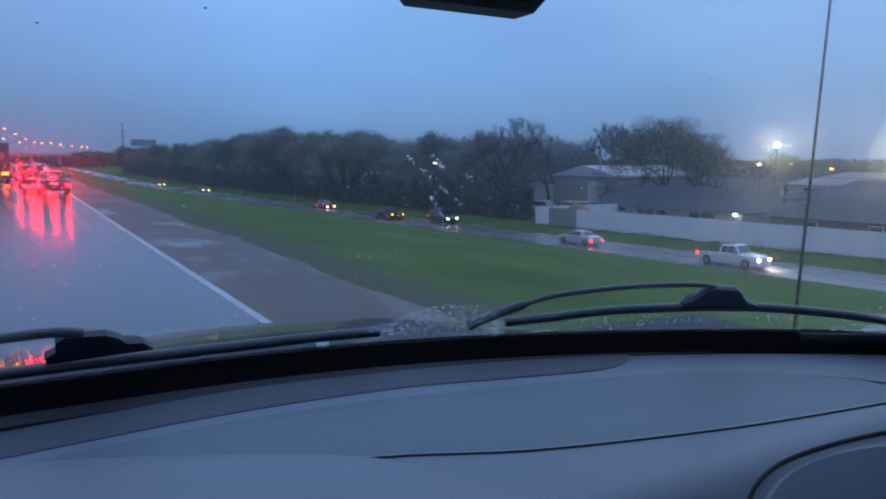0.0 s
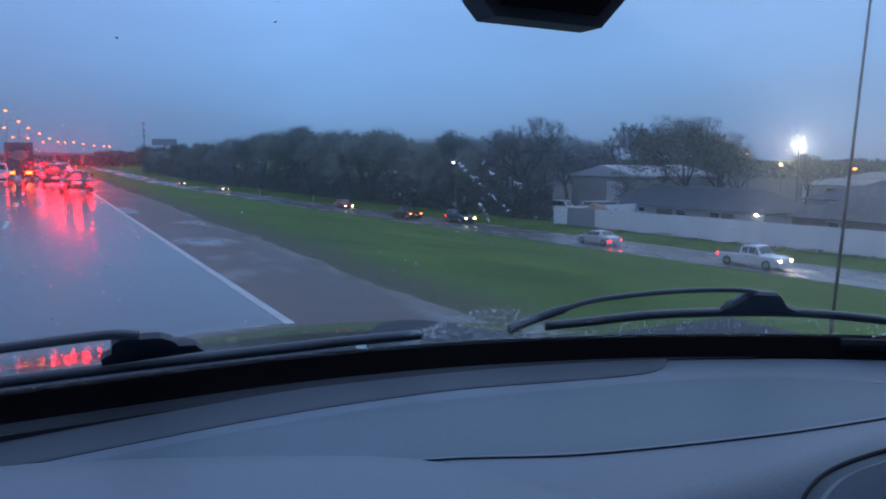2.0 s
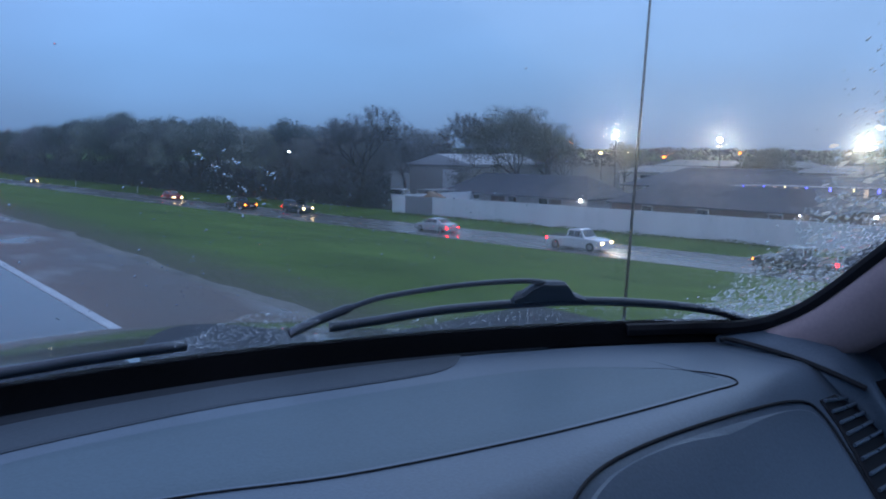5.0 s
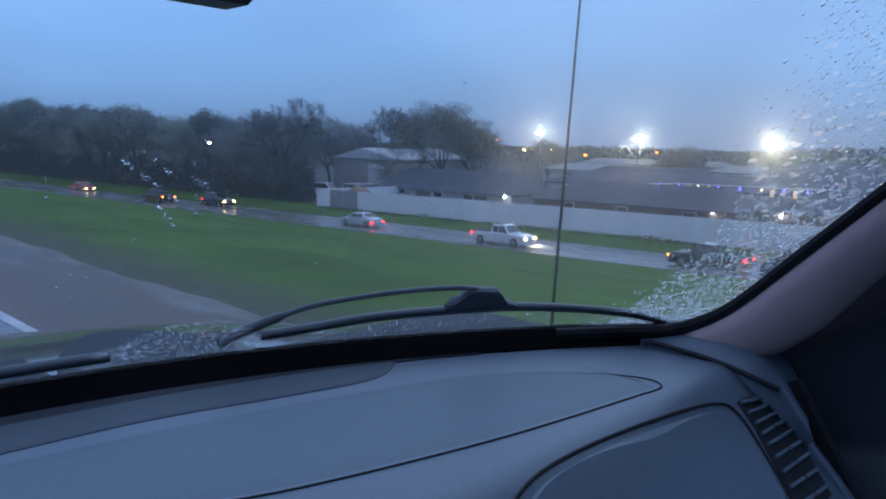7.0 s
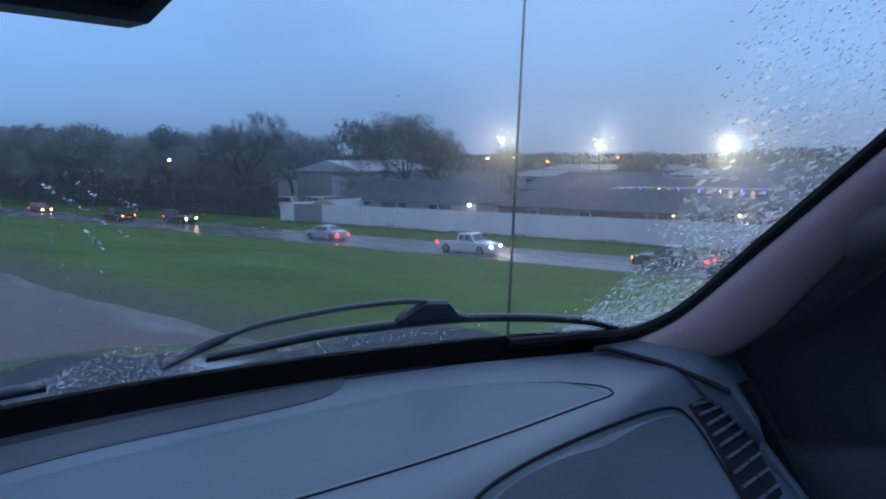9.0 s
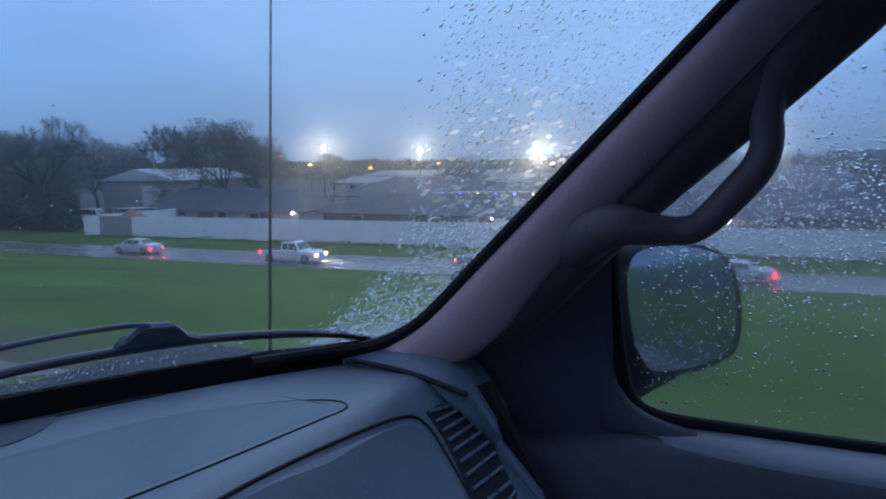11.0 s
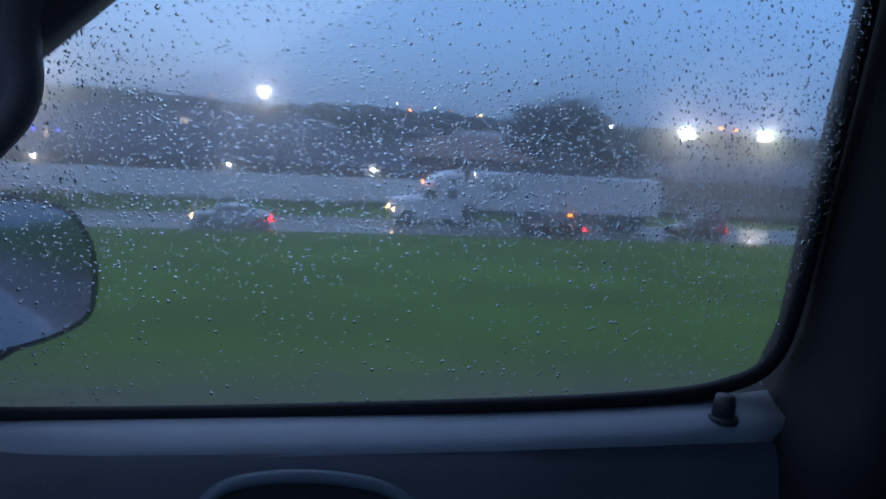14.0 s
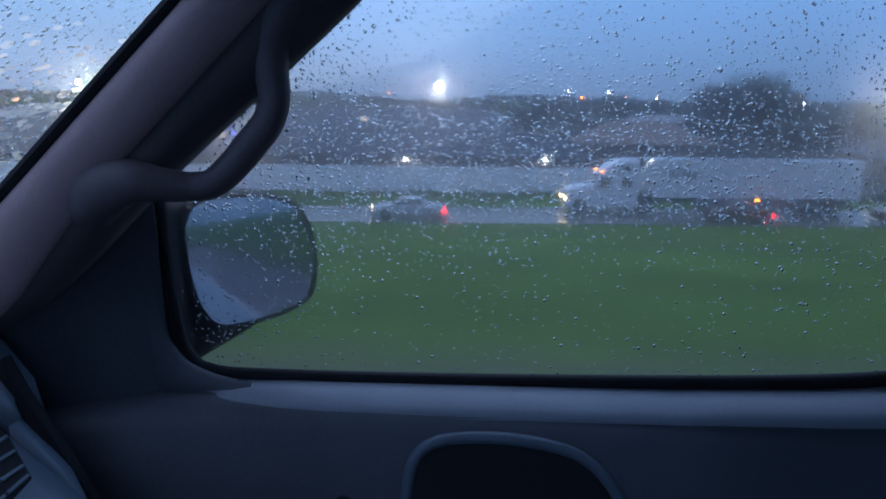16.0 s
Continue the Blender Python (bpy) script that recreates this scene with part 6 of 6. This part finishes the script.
for sx in (-1, 1):
    part("side_window", boxed((sx * 1.215 - 0.03, 2.30, 2.02), (sx * 1.215 + 0.03, 3.02, 2.70), 0.02), M["darkglass"], cab)
    part("sleeper_window", boxed((sx * 1.25 - 0.02, 0.70, 2.05), (sx * 1.25 + 0.02, 1.35, 2.75), 0.02), M["darkglass"], cab)
    part("sleeper_window", boxed((sx * 1.25 - 0.02, 0.70, 3.25), (sx * 1.25 + 0.02, 1.45, 3.55), 0.02), M["darkglass"], cab)
    part("head_lamp", boxed((sx * 0.85 - 0.18, 5.45, 0.95), (sx * 0.85 + 0.18, 5.66, 1.22), 0.03), M["headlamp"], semi, "lit head lamp")
    part("marker_lamp", boxed((sx * 1.1 - 0.08, 2.86, 3.12), (sx * 1.1 + 0.08, 3.06, 3.22), 0.02), M["amberlamp"], semi, "small amber marker lamp")
    part("fuel_tank", tubed([(sx * 0.95, 0.9, 0.75), (sx * 0.95, 2.4, 0.75)], 0.32, 14), M["chrome"], semi)
    part("door_mirror", boxed((sx * 1.42 - 0.1, 3.05, 1.9), (sx * 1.42 + 0.1, 3.15, 2.5), 0.03), M["rubber"], semi)
    for y in (4.55, 0.7, -0.6, -13.6, -14.9):
        b = bmesh.new()
        disc(b, (sx * 1.02, y, 0.52), (1, 0, 0), 0.52, 0.34, 20)
        wh = part("wheel", b, M["tyre"], semi)
        b = bmesh.new()
        disc(b, (sx * 1.20, y, 0.52), (1, 0, 0), 0.28, 0.03, 14)
        part("rim", b, M["rim"], wh)
    part("mudguard", boxed((sx * 1.02 - 0.22, 3.9, 1.05), (sx * 1.02 + 0.22, 5.2, 1.15), 0.04), white, semi)
    part("marker_lamp", boxed((sx * 1.29 - 0.03, -9.1, 1.02), (sx * 1.29 + 0.03, -8.75, 1.22), 0.02), M["amberlamp"], semi, "glowing amber side lamp")
part("windscreen", boxed((-1.0, 3.26, 2.20), (1.0, 3.36, 2.98), 0.02, Matrix.Translation((0, 3.31, 2.59)) @ Matrix.Rotation(radians(30), 4, "X") @ Matrix.Translation((0, -3.29, -2.59))), M["darkglass"], cab)
trailer = part("trailer_box", boxed((-1.29, -16.9, 1.22), (1.29, -0.95, 4.12), 0.03), truck_white, semi, "long white trailer box")
for i in range(12):
    part("panel_seam", boxed((-1.296, -1.6 - i * 1.25, 1.3), (-1.286, -1.575 - i * 1.25, 3.95)), M["pole"], trailer)
for i, (w, h) in enumerate(((0.28, 0.62), (0.16, 0.62), (0.30, 0.62), (0.22, 0.62), (0.24, 0.62))):
    part("lettering_bar", boxed((-1.305, -2.2 - i * 0.42 - w, 2.72), (-1.295, -2.2 - i * 0.42, 2.72 + h)), navy, trailer, "dark bar of lettering")
part("chassis", boxed((-0.5, -16.2, 0.8), (0.5, 4.2, 1.2), 0.03), M["rubber"], semi)
part("rear_guard", boxed((-1.2, -16.4, 0.5), (1.2, -16.3, 0.65)), M["pole"], semi)
part("skirt", boxed((-1.25, -12.6, 0.45), (-1.22, -4.2, 1.21)), M["pole"], semi, "grey side skirt")

# ---------- lamps, signs along the highway ----------
for x, y, z in ((-4.2, 120, 8.28), (-3.34, 150, 8.15), (-5.6, 150, 7.0), (-2.46, 190, 8.49), (-5.5, 190, 6.4), (-0.35, 230, 8.57), (-3.2, 230, 7.3), (2.6, 300, 8.94), (0.6, 300, 7.8), (5.97, 340, 8.8), (9.5, 380, 9.3), (14.5, 420, 10.3), (21.0, 470, 10.4), (29.5, 520, 10.6), (35.0, 520, 10.2), (41.0, 560, 10.4)):
    x, y, z = x * 1.3, y * 1.3, (z - 1.53) * 1.3 + 1.53
    root = thing("highway_lamp", "orange highway lamp on a tall steel pole", "street lamp", pose(x - 2.5, y, HW - 0.06), "highway lamps")
    h = z - HW + 0.06
    part("pole", tubed([(0, 0, 0), (0, 0, h * 0.6), (0.1, 0, h), (1.2, 0, h + 0.3), (2.3, 0, h + 0.22)], [0.09, 0.07, 0.055, 0.045, 0.04], 8, 3), M["pole"], root)
    r = 0.20 + y * 0.00085
    head = part("lamp_head", boxed((2.1, -0.25, h + 0.10), (2.9, 0.25, h + 0.28), 0.05), M["pole"], root)
    b = bmesh.new()
    ball(b, (2.5, 0, h + 0.02), r, 0.55, 8)
    part("lens", b, M["streetlamp"], head, "glowing orange lens")
board = thing("billboard", "dark billboard on a post above the trees", "billboard", pose(55.0, 400.0, -4.0))
part("panel", boxed((-6.0, -0.2, 12.8), (6.0, 0.2, 16.2), 0.05), M["fencegate"], board)
part("post", tubed([(0, 0.3, 0), (0, 0.3, 14)], 0.45, 10), M["pole"], board)
mast = thing("mast", "thin radio mast rising beyond the wood", "mast", pose(46.0, 405.0, -4.0))
part("shaft", tubed([(0, 0, 0), (0, 0, 14), (0, 0, 25)], [0.35, 0.28, 0.1], 6), M["pole"], mast)
for z in (17.5, 20.0, 23.5):
    part("antenna", boxed((-0.9, -0.2, z), (0.9, 0.2, z + 0.5), 0.05), M["pole"], mast)
bridge = thing("overpass", "distant grey overpass crossing the highway", "bridge", pose(0, 470, HW))
part("deck", boxed((-40, -5, 4.6), (26, 5, 6.0), 0.1), M["fencegate"], bridge)
for x in (-26, -12, 6, 20):
    part("pier", boxed((x - 0.6, -3, 0), (x + 0.6, 3, 4.6), 0.05), M["fencegate"], bridge)
for x, y in ((47.0, 175.0), (45.2, 143.0)):
    mk = thing("marker_post", "thin pale roadside marker post in the grass", "marker post", pose(front_x(y) + 8.6, y, ground_z(front_x(y) + 8.6, y)))
    part("shaft", boxed((-0.05, -0.05, -0.1), (0.05, 0.05, 1.3), 0.01), M["whitepaint"], mk)
    part("reflector", boxed((-0.06, -0.06, 1.05), (0.06, 0.06, 1.2)), M["rim"], mk)

# ---------- rain on the glass ----------


def drops(name, label, n, place, seed, flat=0.5):
    """Beads of water: place(r) gives the foot, the outward normal, the radius and the length along the glass."""
    r = random.Random(seed)
    vs, fs = [], []
    seg = 8
    for _ in range(n):
        got = place(r)
        if got is None:
            continue
        c, nrm, down, rad, ln = got
        side = nrm.cross(down).normalized()
        k = len(vs)
        wob = [r.uniform(0.82, 1.15) for _ in range(seg)]
        for f, h in ((1.0, 0.0), (0.93, 0.32), (0.62, 0.78)):
            for q in range(seg):
                a = 2 * math.pi * q / seg
                vs.append(c + (side * math.cos(a) + down * math.sin(a) * ln) * rad * f * wob[q] + nrm * rad * h * flat * 2 * 0.5)
        vs.append(c + nrm * rad * flat)
        fs.append([k + q for q in range(seg)][::-1])
        for lv in (0, 1):
            for q in range(seg):
                p = (q + 1) % seg
                fs.append((k + lv * seg + q, k + lv * seg + p, k + (lv + 1) * seg + p, k + (lv + 1) * seg + q))
        for q in range(seg):
            fs.append((k + 2 * seg + q, k + 2 * seg + (q + 1) % seg, k + 3 * seg))
    ob = raw_object(name, vs, fs, M["water"], True)
    ob.visible_shadow = False
    return tagged(ob, label, "raindrops", kind="stuff")


SCREEN_N = Vector((0, 0.68, 0.73))
SCREEN_D = Vector((0, 0.734, -0.679))


def rain_edge(z):
    """Left limit of the part of the windscreen that the wipers leave wet."""
    return 0.612 - max(0.0, z - 1.46) * 0.62 - max(0.0, z - 1.60) * 0.5


def wet_corner(r):
    z = 1.362 + (1.80 - 1.362) * r.random() ** 2.0
    x = rain_edge(z) + (0.73 - rain_edge(z)) * r.random() ** 0.85
    if r.random() < 0.18:
        x -= 0.03 * r.random()
    return screen(x, z, 0.001), SCREEN_N, SCREEN_D, 0.00040 + 0.0015 * r.random() ** 2.6, r.uniform(0.6, 1.25)


def wet_foot(r):
    x = r.uniform(0.28, 0.69)
    z = 1.363 + 0.022 * r.random() ** 0.8
    return screen(x, z, 0.001), SCREEN_N, SCREEN_D, 0.00034 + 0.0009 * r.random() ** 2.2, r.uniform(0.7, 1.1)


def wet_gap(r):
    t = r.random()
    x = 0.165 + 0.13 * t + r.gauss(0, 0.006)
    z = 1.366 + (0.014 + 0.026 * math.sin(math.pi * min(1, t * 1.05))) * r.random()
    return screen(x, z, 0.001), SCREEN_N, SCREEN_D, 0.00030 + 0.0007 * r.random() ** 2.6, r.uniform(0.4, 0.8)


def wet_foot_left(r):
    x = r.uniform(-0.35, 0.17)
    z = 1.363 + 0.008 * r.random()
    return screen(x, z, 0.001), SCREEN_N, SCREEN_D, 0.0004 + 0.0008 * r.random() ** 2, r.uniform(0.9, 1.4)


def sparse(r):
    x, z = r.uniform(-0.25, 0.60), 1.39 + 0.42 * r.random()
    if x > rain_edge(z) or (z > 1.52 and r.random() > 0.12):
        return None
    return screen(x, z, 0.001), SCREEN_N, SCREEN_D, 0.00028 + 0.0006 * r.random() ** 3, r.uniform(0.9, 1.5)


def dotted(r):
    """Beads that the wiper left in slanting rows."""
    x0, z0, x1, z1 = r.choice(((0.124, 1.532, 0.181, 1.497), (0.124, 1.532, 0.181, 1.497), (0.138, 1.533, 0.179, 1.507), (0.155, 1.504, 0.173, 1.488), (0.166, 1.522, 0.180, 1.515)))
    k = r.random()
    return screen(x0 + (x1 - x0) * k + r.gauss(0, 0.0006), z0 + (z1 - z0) * k + r.gauss(0, 0.0006), 0.001), SCREEN_N, SCREEN_D, 0.0005 + 0.0007 * r.random(), r.uniform(0.9, 1.3)


def speckle(r):
    x, z = r.gauss(0.25, 0.13), r.gauss(1.465, 0.036)
    return screen(x, z, 0.001), SCREEN_N, SCREEN_D, 0.00028 + 0.0007 * r.random() ** 2.5, r.uniform(0.9, 1.4)


def upper(r):
    x, z = r.uniform(-0.2, 0.64), 1.56 + 0.24 * r.random()
    return screen(x, z, 0.001), SCREEN_N, SCREEN_D, 0.0006 + 0.0007 * r.random() ** 2, r.uniform(0.6, 0.9)


drops("raindrops", "dense raindrops on the unwiped corner of the windscreen", 17500, wet_corner, 1)
drops("raindrops", "fine raindrops along the foot of the windscreen", 1500, wet_foot, 2)
drops("raindrops", "patch of rain between the two wiper blades", 2600, wet_gap, 3)
drops("raindrops", "fine raindrops below the far wiper blade", 380, wet_foot_left, 9)
drops("raindrops", "scattered tiny raindrops on the wiped windscreen", 1000, sparse, 4)
drops("raindrops", "speckle of small raindrops on the wiped windscreen", 420, speckle, 5)
drops("raindrops", "dotted rows of beads left by the wiper", 62, dotted, 15)
drops("raindrops", "few larger raindrops high on the windscreen", 18, upper, 6)

# patchy film of water: small cells that thin out towards the wiped glass and the roof
r = random.Random(33)
bm = bmesh.new()
for _ in range(5200):
    x, z = r.uniform(0.36, 0.735), 1.364 + 0.40 * r.random()
    depth = x - rain_edge(z)
    cover = min(1.0, max(0.0, depth + 0.008) / 0.07) * (0.7 + 0.9 * noise.noise(Vector((x * 45, z * 45, 3)))) * min(1.0, max(0.12, (1.64 - z) / 0.14))
    if r.random() < cover:
        rad, turn = r.uniform(0.0014, 0.0030), r.random()
        bm.faces.new([bm.verts.new(screen(x + rad * 1.3 * math.cos(turn + k) * r.uniform(0.7, 1.1), z + rad * 0.8 * math.sin(turn + k) * r.uniform(0.7, 1.1), 0.0005 + 0.00002 * (_ % 20))) for k in [2 * math.pi * q / 7 for q in range(7)]])
film = vpart("water_film", bm, M["film"], windscreen, "thin film of rain on the unwiped corner", True)
film.visible_shadow = False

SIDE_N = Vector((1, 0, 0.07)).normalized()
SIDE_D = Vector((0, 0.12, -0.99)).normalized()


def side_drop(r):
    y, z = r.uniform(-0.63, 0.19), 1.285 + 0.5 * r.random()
    if z > 1.47 and y > 0.19 - 0.85 * (z - 1.47):
        return None
    dense = 0.55 + 0.45 * noise.noise(Vector((y * 7, z * 7, 3)))
    if z < 1.45:
        dense *= 0.16 + 0.2 * (z - 1.28) / 0.17
    elif z < 1.545:
        dense *= 2.6
    elif z > 1.60:
        dense *= 0.55
    if y > 0.02 or y < -0.5:
        dense *= 1.6
    if r.random() > dense:
        return None
    x = 0.803 - 0.12 * max(0, z - 1.28) * 0.6 - 0.0022
    return Vector((x, y, z)), SIDE_N, SIDE_D, 0.00042 + 0.0015 * r.random() ** 2.9, r.uniform(0.40, 0.95)


def side_large(r):
    y, z = r.uniform(-0.62, 0.12), 1.50 + 0.25 * r.random()
    x = 0.803 - 0.12 * max(0, z - 1.28) * 0.6 - 0.0022
    return Vector((x, y, z)), SIDE_N, SIDE_D, 0.0010 + 0.0012 * r.random() ** 2, r.uniform(0.9, 1.6)


drops("raindrops", "raindrops covering the side window", 60000, side_drop, 7)
drops("raindrops", "larger raindrops high on the side window", 34, side_large, 8)


def mirror_drop(r):
    x, z = r.uniform(0.80, 1.10), r.uniform(1.28, 1.44)
    return Vector((x, MIRROR_Y(x, z) - 0.0105, z)), Vector((-0.5, -0.85, 0.16)).normalized(), Vector((0, 0, -1)), 0.0006 + 0.0014 * r.random() ** 2, r.uniform(0.5, 1.2)


drops("raindrops", "raindrops on the outside mirror glass", 220, mirror_drop, 12)
